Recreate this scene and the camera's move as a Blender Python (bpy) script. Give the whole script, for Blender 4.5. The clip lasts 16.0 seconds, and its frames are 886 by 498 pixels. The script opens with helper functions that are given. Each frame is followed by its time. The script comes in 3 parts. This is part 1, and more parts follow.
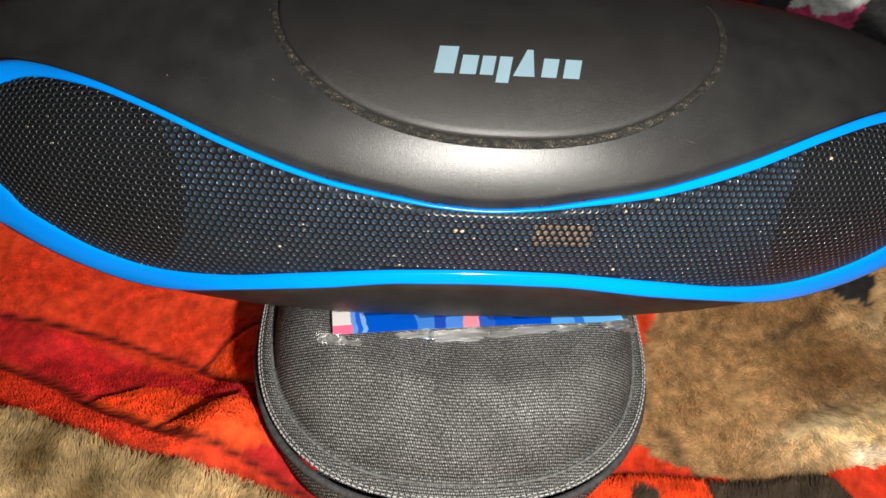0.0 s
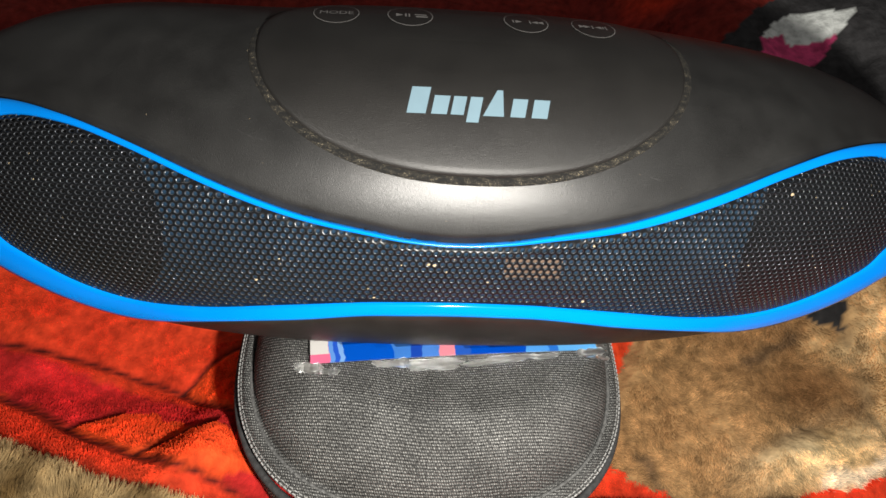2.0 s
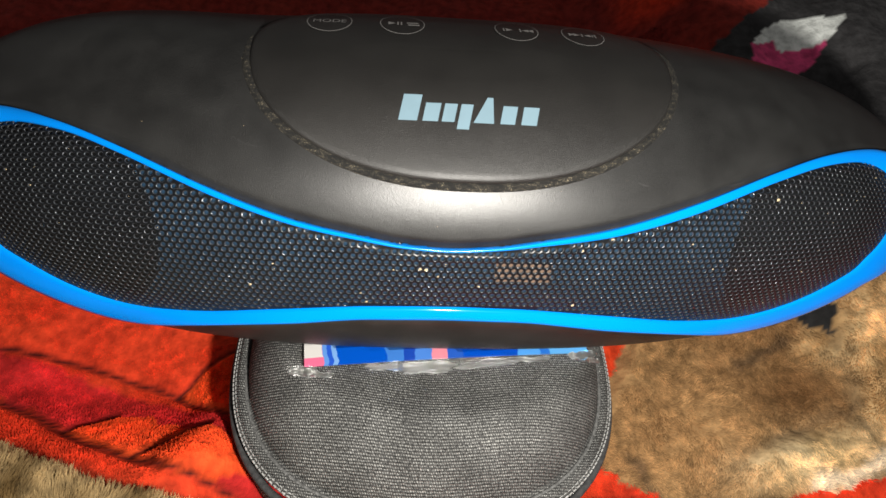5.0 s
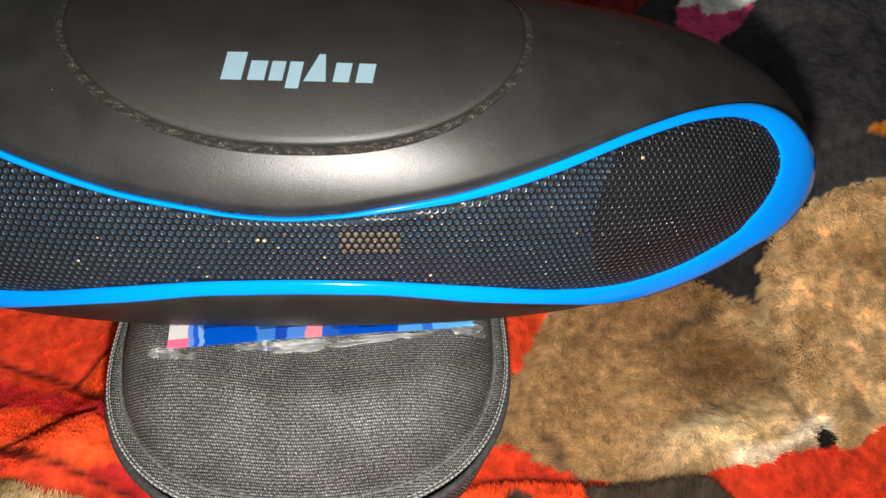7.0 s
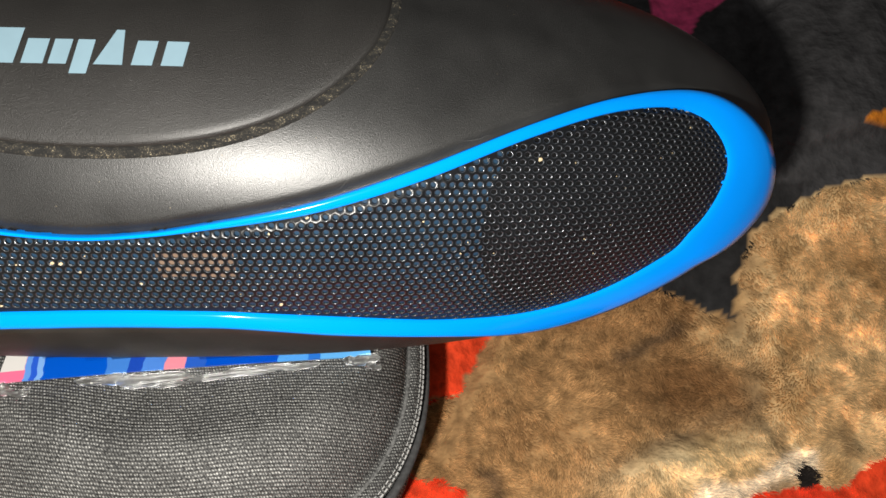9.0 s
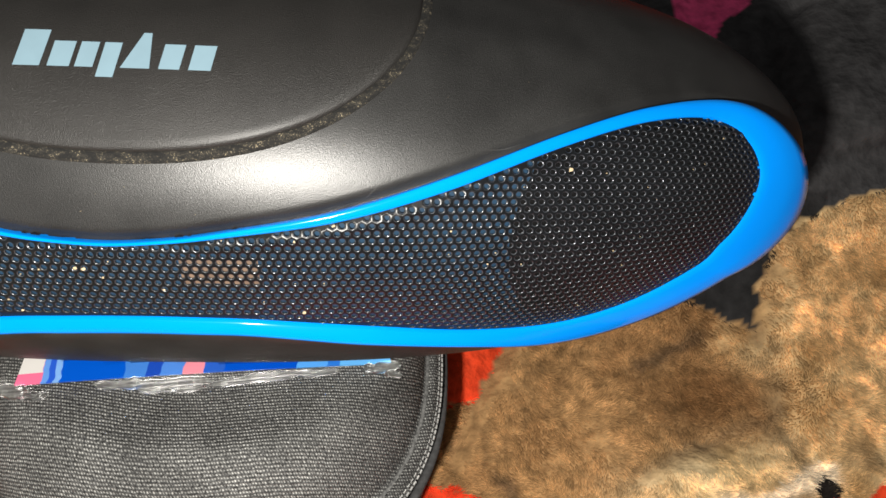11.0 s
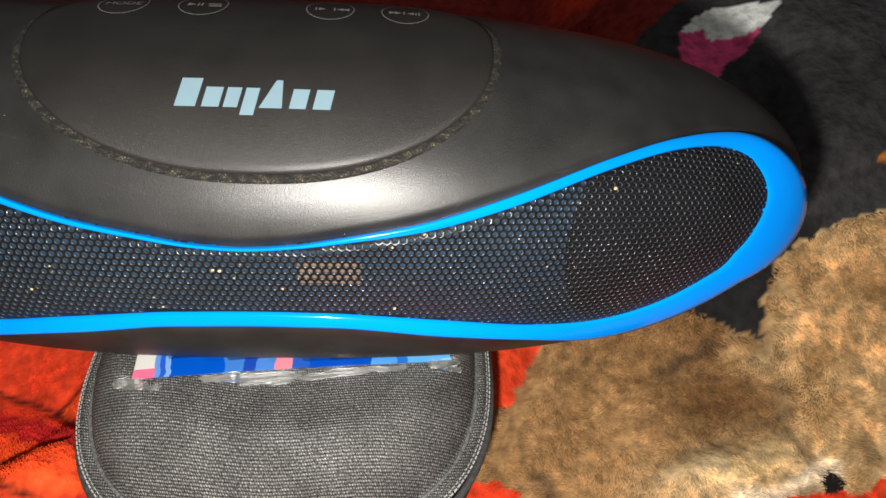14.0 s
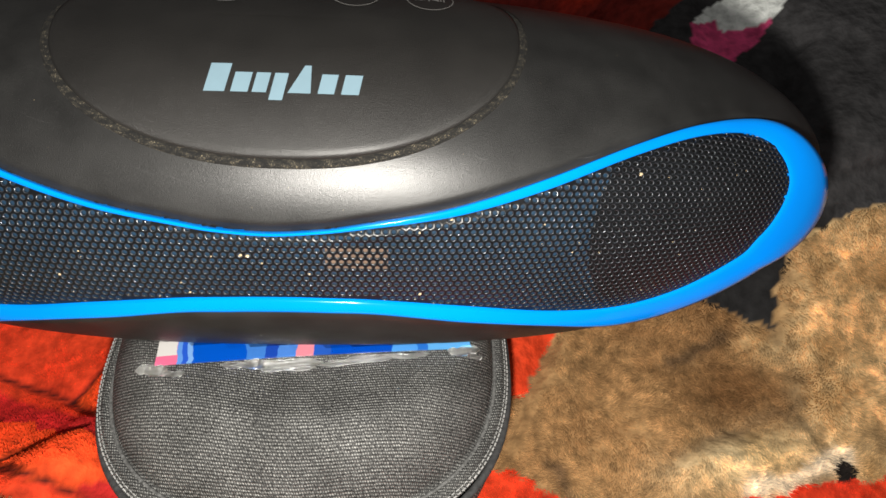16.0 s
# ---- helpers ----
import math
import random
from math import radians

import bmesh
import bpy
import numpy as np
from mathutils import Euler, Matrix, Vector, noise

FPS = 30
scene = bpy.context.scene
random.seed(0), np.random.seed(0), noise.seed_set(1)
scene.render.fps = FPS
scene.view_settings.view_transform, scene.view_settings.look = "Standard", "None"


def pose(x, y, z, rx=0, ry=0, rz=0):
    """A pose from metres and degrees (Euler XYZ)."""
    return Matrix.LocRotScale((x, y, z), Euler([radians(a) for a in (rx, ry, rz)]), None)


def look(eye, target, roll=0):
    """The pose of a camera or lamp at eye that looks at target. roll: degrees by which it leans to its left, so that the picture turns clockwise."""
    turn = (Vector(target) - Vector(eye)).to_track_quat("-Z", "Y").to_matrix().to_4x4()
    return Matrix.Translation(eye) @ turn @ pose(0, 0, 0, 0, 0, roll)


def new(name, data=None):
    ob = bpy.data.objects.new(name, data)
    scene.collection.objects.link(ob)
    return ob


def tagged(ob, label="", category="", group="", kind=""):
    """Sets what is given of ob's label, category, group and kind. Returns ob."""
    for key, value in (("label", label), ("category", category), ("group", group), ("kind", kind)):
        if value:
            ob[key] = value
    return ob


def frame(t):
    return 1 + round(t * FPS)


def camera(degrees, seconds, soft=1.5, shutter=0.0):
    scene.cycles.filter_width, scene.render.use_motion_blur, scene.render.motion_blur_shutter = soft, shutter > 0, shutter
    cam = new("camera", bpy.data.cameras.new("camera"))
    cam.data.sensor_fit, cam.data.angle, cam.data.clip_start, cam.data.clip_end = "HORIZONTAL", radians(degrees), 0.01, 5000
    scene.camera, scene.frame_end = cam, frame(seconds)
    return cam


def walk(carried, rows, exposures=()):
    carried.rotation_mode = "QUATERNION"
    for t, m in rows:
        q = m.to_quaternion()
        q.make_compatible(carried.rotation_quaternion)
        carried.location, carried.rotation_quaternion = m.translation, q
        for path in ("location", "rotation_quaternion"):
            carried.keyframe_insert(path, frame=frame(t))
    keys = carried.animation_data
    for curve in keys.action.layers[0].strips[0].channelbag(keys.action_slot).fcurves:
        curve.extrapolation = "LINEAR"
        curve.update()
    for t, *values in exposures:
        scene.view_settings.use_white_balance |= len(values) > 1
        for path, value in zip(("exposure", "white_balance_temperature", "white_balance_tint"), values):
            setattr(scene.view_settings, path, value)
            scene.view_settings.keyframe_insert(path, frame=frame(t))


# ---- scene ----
cam = camera(62.41, 16.0, soft=1.6)
PATH = [
    (0, (0.00424, 0.00795, 0.21628), (0.01712, 0.10806, 0.04362), 8.88),
    (0.5, (0.00347, 0.00838, 0.21744), (0.01703, 0.10882, 0.04503), 9.18),
    (1, (0.00429, 0.00843, 0.21802), (0.01831, 0.10966, 0.0461), 9.37),
    (1.5, (0.00589, 0.00835, 0.22089), (0.02058, 0.11077, 0.04973), 9.63),
    (2, (0.00727, 0.00939, 0.22142), (0.02249, 0.11295, 0.051), 9.81),
    (2.5, (0.00648, 0.00963, 0.22119), (0.02181, 0.11368, 0.05107), 9.89),
    (3, (0.00658, 0.00972, 0.22121), (0.02213, 0.11412, 0.05132), 9.99),
    (3.5, (0.00691, 0.00982, 0.22116), (0.02263, 0.11417, 0.05127), 10.10),
    (6, (0.01211, 0.00784, 0.22478), (0.02877, 0.11205, 0.05489), 9.86),
    (6.5, (0.03376, 0.00935, 0.2184), (0.05172, 0.11195, 0.04766), 10.14),
    (7, (0.03765, 0.00943, 0.21682), (0.0549, 0.11072, 0.04523), 9.45),
    (7.5, (0.03776, 0.0088, 0.21868), (0.05343, 0.1088, 0.04619), 8.52),
    (8, (0.04953, 0.01194, 0.21348), (0.06401, 0.11094, 0.04031), 7.94),
    (8.5, (0.06051, 0.02074, 0.20378), (0.07322, 0.11872, 0.02989), 7.39),
    (9, (0.06706, 0.02807, 0.19782), (0.07779, 0.12634, 0.02395), 6.67),
    (9.5, (0.06531, 0.03083, 0.19547), (0.07424, 0.12884, 0.02136), 6.17),
    (12, (0.06374, 0.03012, 0.19794), (0.07247, 0.12796, 0.02373), 6.59),
    (12.5, (0.06333, 0.02989, 0.19816), (0.07251, 0.12842, 0.02436), 6.71),
    (13, (0.06348, 0.02987, 0.19825), (0.07292, 0.12953, 0.0251), 6.77),
    (13.5, (0.06297, 0.02901, 0.19927), (0.0729, 0.13015, 0.02701), 6.85),
    (14, (0.04995, 0.01338, 0.21386), (0.05945, 0.12036, 0.04515), 6.18),
    (14.5, (0.04615, 0.01245, 0.21464), (0.05642, 0.12151, 0.0473), 6.41),
    (15, (0.04387, 0.01096, 0.21548), (0.05453, 0.11938, 0.04775), 6.59),
    (15.5, (0.04533, 0.0125, 0.21436), (0.05606, 0.11921, 0.04554), 6.70),
    (16, (0.04485, 0.01149, 0.21308), (0.0549, 0.11744, 0.04375), 6.50),
]
walk(cam, [(t, look(eye, target, roll)) for t, eye, target, roll in PATH])

# ---- light: the phone's torch beside the lens, and a dim room round it ----
torch = new("phone_torch", bpy.data.lights.new("phone_torch", "POINT"))
torch.data.energy, torch.data.shadow_soft_size, torch.data.color = 2.33, 0.004, (1.0, 0.955, 0.875)
torch.location = (0.040, -0.009, 0.199)
world = bpy.data.worlds.new("dim_room")
scene.world = world
world.use_nodes = True
world.node_tree.nodes["Background"].inputs[0].default_value = (1.0, 0.96, 0.92, 1)
world.node_tree.nodes["Background"].inputs[1].default_value = 0.115


# ---- materials ----
def material(name, colour, rough=0.5, metal=0.0, spec=0.5, bump=0.0, scale=400.0, vary=0.0, vary_scale=60.0, coat=0.0):
    """A principled material with colour variation at one scale and fine relief at another."""
    m = bpy.data.materials.new(name)
    m.use_nodes = True
    nt = m.node_tree
    b = nt.nodes["Principled BSDF"]
    b.inputs["Base Color"].default_value = (*colour, 1)
    b.inputs["Roughness"].default_value = rough
    b.inputs["Metallic"].default_value = metal
    b.inputs["Specular IOR Level"].default_value = spec
    b.inputs["Coat Weight"].default_value, b.inputs["Coat Roughness"].default_value = coat, 0.34
    b.inputs["Coat IOR"].default_value = 2.9
    co = nt.nodes.new("ShaderNodeTexCoord")
    if vary:
        n = nt.nodes.new("ShaderNodeTexNoise")
        n.inputs["Scale"].default_value, n.inputs["Detail"].default_value = vary_scale, 6
        nt.links.new(co.outputs["Object"], n.inputs["Vector"])
        mix = nt.nodes.new("ShaderNodeMixRGB")
        mix.blend_type = "MULTIPLY"
        ramp = nt.nodes.new("ShaderNodeValToRGB")
        ramp.color_ramp.elements[0].position, ramp.color_ramp.elements[1].position = 0.3, 0.7
        ramp.color_ramp.elements[0].color = (1 - vary, 1 - vary, 1 - vary, 1)
        ramp.color_ramp.elements[1].color = (1 + vary, 1 + vary, 1 + vary, 1)
        nt.links.new(n.outputs["Fac"], ramp.inputs[0])
        mix.inputs[0].default_value = 1
        mix.inputs[1].default_value = (*colour, 1)
        nt.links.new(ramp.outputs[0], mix.inputs[2])
        nt.links.new(mix.outputs[0], b.inputs["Base Color"])
    if bump:
        n = nt.nodes.new("ShaderNodeTexNoise")
        n.inputs["Scale"].default_value, n.inputs["Detail"].default_value = scale, 3
        nt.links.new(co.outputs["Object"], n.inputs["Vector"])
        bp = nt.nodes.new("ShaderNodeBump")
        bp.inputs["Strength"].default_value, bp.inputs["Distance"].default_value = bump, 0.0002
        nt.links.new(n.outputs["Fac"], bp.inputs["Height"])
        nt.links.new(bp.outputs[0], b.inputs["Normal"])
        fine = nt.nodes.new("ShaderNodeBump")
        fine.inputs["Strength"].default_value, fine.inputs["Distance"].default_value = bump * 0.22, 0.0002
        nt.links.new(n.outputs["Fac"], fine.inputs["Height"])
        nt.links.new(fine.outputs[0], b.inputs["Coat Normal"])
    return m


def node(m, kind):
    return m.node_tree.nodes.new(kind)


BLACK = material("satin_black_plastic", (0.0165, 0.0164, 0.0161), 0.42, spec=0.1, bump=0.8, scale=6200, vary=0.3, vary_scale=140, coat=0.15)
PANEL = material("panel_black_plastic", (0.0148, 0.014, 0.0132), 0.45, spec=0.36, bump=0.6, scale=7000, vary=0.25, vary_scale=70, coat=0.042)
BLUE = material("glossy_blue_plastic", (0.0, 0.225, 0.80), 0.12, spec=0.16, bump=0.03, scale=500, vary=0.05, vary_scale=40)
METAL = material("black_painted_metal", (0.006, 0.0066, 0.0078), 0.28, spec=0.2, bump=0.1, scale=1500, vary=0.2, vary_scale=120)
# hole edges paler and shinier than the sheet: glint helped by the colour
RIM = material("glint_hole_edges", (0.085, 0.095, 0.11), 0.24, metal=0.4, spec=1.0)
BAFFLE = material("blue_baffle_plastic", (0.0125, 0.034, 0.064), 0.3, bump=0.1, vary=0.15)
CONE = material("black_driver_cone", (0.003, 0.003, 0.0033), 0.85, spec=0.12, vary=0.2)
LABEL = material("tan_paper_label", (0.115, 0.075, 0.052), 0.8, vary=0.3, vary_scale=300)
FOAM = material("dusty_black_foam", (0.02, 0.018, 0.015), 0.9, bump=1.0, scale=1600, vary=0.4, vary_scale=900)
PRINT = material("pale_blue_print", (0.17, 0.26, 0.315), 0.5, vary=0.04, vary_scale=300)
GREYPRINT = material("grey_print", (0.34, 0.33, 0.32), 0.5)
DUST = material("dust_specks", (0.44, 0.35, 0.22), 0.9, vary=0.5, vary_scale=400)
THREAD = material("grey_thread", (0.46, 0.46, 0.45), 0.8, vary=0.3, vary_scale=900)
PIPE = material("dark_grey_piping", (0.045, 0.045, 0.046), 0.8, bump=0.8, scale=1800, vary=0.4, vary_scale=700)
FUZZ = material("frayed_cloth_edge", (0.12, 0.12, 0.118), 0.9, bump=1.0, scale=2200, vary=0.6, vary_scale=1500)

# dust glints in the foam ring
nt = FOAM.node_tree
vo = node(FOAM, "ShaderNodeTexNoise")
vo.inputs["Scale"].default_value, vo.inputs["Detail"].default_value = 5200, 3
rp = node(FOAM, "ShaderNodeValToRGB")
rp.color_ramp.elements[0].position, rp.color_ramp.elements[1].position = 0.57, 0.72
rp.color_ramp.elements[0].color, rp.color_ramp.elements[1].color = (0.016, 0.015, 0.013, 1), (0.34, 0.30, 0.22, 1)
nt.links.new(node(FOAM, "ShaderNodeTexCoord").outputs["Object"], vo.inputs["Vector"])
nt.links.new(vo.outputs["Fac"], rp.inputs[0])
patchy = node(FOAM, "ShaderNodeTexNoise")
patchy.inputs["Scale"].default_value, patchy.inputs["Detail"].default_value = 55, 4
thin = node(FOAM, "ShaderNodeValToRGB")
thin.color_ramp.elements[0].position, thin.color_ramp.elements[1].position = 0.43, 0.68
thin.color_ramp.elements[0].color, thin.color_ramp.elements[1].color = (0.07, 0.07, 0.07, 1), (1.0, 0.95, 0.85, 1)
dusty = node(FOAM, "ShaderNodeMixRGB")
dusty.blend_type, dusty.inputs[0].default_value = "MULTIPLY", 1
nt.links.new(patchy.outputs["Fac"], thin.inputs[0])
nt.links.new(rp.outputs[0], dusty.inputs[1])
nt.links.new(thin.outputs[0], dusty.inputs[2])
nt.links.new(dusty.outputs[0], nt.nodes["Principled BSDF"].inputs["Base Color"])

# clear hot glue
GLUE = bpy.data.materials.new("clear_hot_glue")
GLUE.use_nodes = True
g = GLUE.node_tree.nodes["Principled BSDF"]
g.inputs["Base Color"].default_value = (1, 1, 1, 1)
g.inputs["Roughness"].default_value, g.inputs["IOR"].default_value = 0.3, 1.3
g.inputs["Transmission Weight"].default_value = 1.0

# knitted dark grey cloth: rows and stitches, flecked threads
CLOTH = material("charcoal_knit_cloth", (0.07, 0.07, 0.072), 0.85, spec=0.3)
nt = CLOTH.node_tree
uv = node(CLOTH, "ShaderNodeUVMap")
uv.uv_map = "knit"
wob = node(CLOTH, "ShaderNodeTexNoise")
wob.inputs["Scale"].default_value = 700
nt.links.new(uv.outputs[0], wob.inputs["Vector"])
addv = node(CLOTH, "ShaderNodeVectorMath")
addv.operation = "MULTIPLY_ADD"
addv.inputs[1].default_value = (0.0005, 0.0004, 0)
nt.links.new(wob.outputs["Color"], addv.inputs[0])
nt.links.new(uv.outputs[0], addv.inputs[2])
sepk = node(CLOTH, "ShaderNodeSeparateXYZ")
nt.links.new(addv.outputs[0], sepk.inputs[0])


def calc(op, a, b=None):
    n = node(CLOTH, "ShaderNodeMath")
    n.operation = op
    for i, v in enumerate((a, b)):
        if v is None:
            continue
        if isinstance(v, (int, float)):
            n.inputs[i].default_value = v
        else:
            nt.links.new(v, n.inputs[i])
    return n.outputs[0]


rowpos = calc("DIVIDE", sepk.outputs[1], 0.00068)
rows_ = calc("MULTIPLY_ADD", calc("SINE", calc("MULTIPLY", rowpos, 6.2832)), 0.5)
slant = calc("ADD", calc("DIVIDE", sepk.outputs[0], 0.00055), calc("MULTIPLY", rowpos, 0.5))
stitch = calc("MULTIPLY_ADD", calc("SINE", calc("MULTIPLY", slant, 6.2832)), 0.38)
for one in (rows_, stitch):
    one.node.inputs[2].default_value = 0.5
    one.node.inputs[1].default_value = 0.5 if one is rows_ else 0.36
knob = calc("MULTIPLY", rows_, stitch)
kr = node(CLOTH, "ShaderNodeValToRGB")
kr.color_ramp.elements[0].position, kr.color_ramp.elements[1].position = 0.1, 0.75
kr.color_ramp.elements[0].color, kr.color_ramp.elements[1].color = (0.04, 0.04, 0.041, 1), (0.275, 0.275, 0.268, 1)
nt.links.new(knob, kr.inputs[0])
big = node(CLOTH, "ShaderNodeTexNoise")
big.inputs["Scale"].default_value, big.inputs["Detail"].default_value = 90, 5
nt.links.new(uv.outputs[0], big.inputs["Vector"])
mm = node(CLOTH, "ShaderNodeMixRGB")
mm.blend_type, mm.inputs[0].default_value = "MULTIPLY", 0.6
r2 = node(CLOTH, "ShaderNodeValToRGB")
r2.color_ramp.elements[0].position, r2.color_ramp.elements[1].position = 0.3, 0.7
r2.color_ramp.elements[0].color, r2.color_ramp.elements[1].color = (0.45, 0.45, 0.45, 1), (1.5, 1.5, 1.5, 1)
nt.links.new(big.outputs["Fac"], r2.inputs[0])
fleck = node(CLOTH, "ShaderNodeTexNoise")
fleck.inputs["Scale"].default_value, fleck.inputs["Detail"].default_value = 1900, 2
r3 = node(CLOTH, "ShaderNodeValToRGB")
r3.color_ramp.elements[0].position, r3.color_ramp.elements[1].position = 0.36, 0.66
r3.color_ramp.elements[0].color, r3.color_ramp.elements[1].color = (0.35, 0.35, 0.35, 1), (1.9, 1.9, 1.85, 1)
m3 = node(CLOTH, "ShaderNodeMixRGB")
m3.blend_type, m3.inputs[0].default_value = "MULTIPLY", 0.95
nt.links.new(uv.outputs[0], fleck.inputs["Vector"])
nt.links.new(fleck.outputs["Fac"], r3.inputs[0])
nt.links.new(kr.outputs[0], m3.inputs[1])
nt.links.new(r3.outputs[0], m3.inputs[2])
nt.links.new(m3.outputs[0], mm.inputs[1])
nt.links.new(r2.outputs[0], mm.inputs[2])
nt.links.new(mm.outputs[0], nt.nodes["Principled BSDF"].inputs["Base Color"])
bp = node(CLOTH, "ShaderNodeBump")
bp.inputs["Strength"].default_value, bp.inputs["Distance"].default_value = 0.8, 0.0003
nt.links.new(knob, bp.inputs["Height"])
nt.links.new(bp.outputs[0], nt.nodes["Principled BSDF"].inputs["Normal"])

# printed card: pink, white and blue stripes along its length
CARD = material("printed_card", (0.02, 0.12, 0.6), 0.3)
nt = CARD.node_tree
uvc = node(CARD, "ShaderNodeUVMap")
uvc.uv_map = "print"
sep = node(CARD, "ShaderNodeSeparateXYZ")
nz = node(CARD, "ShaderNodeTexNoise")
nz.inputs["Scale"].default_value = 4
mad = node(CARD, "ShaderNodeVectorMath")
mad.operation = "MULTIPLY_ADD"
mad.inputs[1].default_value = (0.05, 0.05, 0)
nt.links.new(uvc.outputs[0], nz.inputs["Vector"])
nt.links.new(nz.outputs["Color"], mad.inputs[0])
nt.links.new(uvc.outputs[0], mad.inputs[2])
nt.links.new(mad.outputs[0], sep.inputs[0])
cr = node(CARD, "ShaderNodeValToRGB")
cr.color_ramp.interpolation = "CONSTANT"
stops = ((0.0, (0.8, 0.16, 0.3)), (0.085, (0.12, 0.3, 0.75)), (0.10, (0.02, 0.1, 0.6)), (0.115, (0.2, 0.4, 0.8)), (0.13, (0.0, 0.085, 0.55)),
         (0.30, (0.05, 0.2, 0.62)), (0.36, (0.01, 0.06, 0.42)), (0.40, (0.07, 0.22, 0.66)), (0.46, (0.75, 0.25, 0.32)), (0.51, (0.02, 0.1, 0.5)),
         (0.56, (0.0, 0.07, 0.52)), (0.76, (0.08, 0.33, 0.8)), (0.84, (0.02, 0.16, 0.62)), (0.88, (0.12, 0.42, 0.85)))
for i, (at, col) in enumerate(stops):
    el = cr.color_ramp.elements[i] if i < 2 else cr.color_ramp.elements.new(at)
    el.position, el.color = at, (*col, 1)
nt.links.new(sep.outputs[0], cr.inputs[0])
low_u, high_v, both = (node(CARD, "ShaderNodeMath") for _ in range(3))
low_u.operation, high_v.operation, both.operation = "LESS_THAN", "GREATER_THAN", "MULTIPLY"
low_u.inputs[1].default_value, high_v.inputs[1].default_value = 0.085, 0.125
nt.links.new(sep.outputs[0], low_u.inputs[0])
nt.links.new(sep.outputs[1], high_v.inputs[0])
nt.links.new(low_u.outputs[0], both.inputs[0])
nt.links.new(high_v.outputs[0], both.inputs[1])
corner = node(CARD, "ShaderNodeMixRGB")
corner.inputs[2].default_value = (0.7, 0.68, 0.66, 1)
nt.links.new(both.outputs[0], corner.inputs[0])
nt.links.new(cr.outputs[0], corner.inputs[1])
nt.links.new(corner.outputs[0], nt.nodes["Principled BSDF"].inputs["Base Color"])

# plush: printed colour and painted shade lie together in one colour attribute
def plush(name, bump):
    m = material(name, (0.5, 0.05, 0.02), 0.85, spec=0.15)
    tree = m.node_tree
    at = tree.nodes.new("ShaderNodeAttribute")
    at.attribute_name = "dye_and_shade"
    n1 = tree.nodes.new("ShaderNodeTexNoise")
    n1.inputs["Scale"].default_value, n1.inputs["Detail"].default_value = 260, 5
    tree.links.new(tree.nodes.new("ShaderNodeTexCoord").outputs["Object"], n1.inputs["Vector"])
    rr = tree.nodes.new("ShaderNodeValToRGB")
    rr.color_ramp.elements[0].position, rr.color_ramp.elements[1].position = 0.3, 0.72
    rr.color_ramp.elements[0].color, rr.color_ramp.elements[1].color = (0.62, 0.62, 0.62, 1), (1.3, 1.3, 1.3, 1)
    mx = tree.nodes.new("ShaderNodeMixRGB")
    mx.blend_type, mx.inputs[0].default_value = "MULTIPLY", 1
    tree.links.new(n1.outputs["Fac"], rr.inputs[0])
    tree.links.new(at.outputs["Color"], mx.inputs[1])
    tree.links.new(rr.outputs[0], mx.inputs[2])
    b = tree.nodes["Principled BSDF"]
    tree.links.new(mx.outputs[0], b.inputs["Base Color"])
    if bump:
        q = tree.nodes.new("ShaderNodeBump")
        q.inputs["Strength"].default_value, q.inputs["Distance"].default_value = bump, 0.002
        tree.links.new(n1.outputs["Fac"], q.inputs["Height"])
        tree.links.new(q.outputs[0], b.inputs["Normal"])
    return m


PLUSH, PILE = plush("printed_plush", 0.7), plush("plush_pile", 0)

# the fibres let light through
nt = PILE.node_tree
thin_fibre, blend = node(PILE, "ShaderNodeBsdfTranslucent"), node(PILE, "ShaderNodeMixShader")
blend.inputs[0].default_value = 0.28
nt.links.new(nt.nodes["Principled BSDF"].inputs["Base Color"].links[0].from_socket, thin_fibre.inputs["Color"])
nt.links.new(nt.nodes["Principled BSDF"].outputs[0], blend.inputs[1])
nt.links.new(thin_fibre.outputs[0], blend.inputs[2])
nt.links.new(blend.outputs[0], nt.nodes["Material Output"].inputs[0])


# ---- builders ----
def mesh_ob(name, verts, faces, mat, parent=None, label="", smooth=True):
    me = bpy.data.meshes.new(name)
    me.from_pydata([tuple(map(float, p)) for p in verts], [], [tuple(map(int, f)) for f in faces])
    me.materials.append(mat)
    if smooth:
        me.polygons.foreach_set("use_smooth", [True] * len(me.polygons))
    me.update()
    ob = new(name, me)
    ob.parent = parent
    return tagged(ob, label)


def grid_faces(n, m, closed=False):
    """Quads of an n by m lattice of vertices; closed joins the last row to the first."""
    out = []
    for i in range(n if closed else n - 1):
        for j in range(m - 1):
            a, b = i * m + j, ((i + 1) % n) * m + j
            out.append((a, b, b + 1, a + 1))
    return out


def smooth01(a, b, x):
    t = np.clip((x - a) / (b - a), 0, 1)
    return t * t * (3 - 2 * t)


def inside(px, py, poly):
    """Which of the points lie in the polygon."""
    px, py = np.asarray(px, float), np.asarray(py, float)
    hit = np.zeros(px.shape, bool)
    x0, y0 = poly[-1]
    for x1, y1 in poly:
        if y0 != y1:
            cross = ((y1 > py) != (y0 > py)) & (px < (x0 - x1) * (py - y1) / (y0 - y1) + x1)
            hit ^= cross
        x0, y0 = x1, y1
    return hit


def from_line(px, py, line):
    """Distance of the points from a polyline."""
    best = np.full(np.shape(px), 9.0)
    for (x0, y0), (x1, y1) in zip(line, line[1:]):
        dx, dy = x1 - x0, y1 - y0
        t = np.clip(((px - x0) * dx + (py - y0) * dy) / (dx * dx + dy * dy), 0, 1)
        best = np.minimum(best, np.hypot(px - x0 - t * dx, py - y0 - t * dy))
    return best


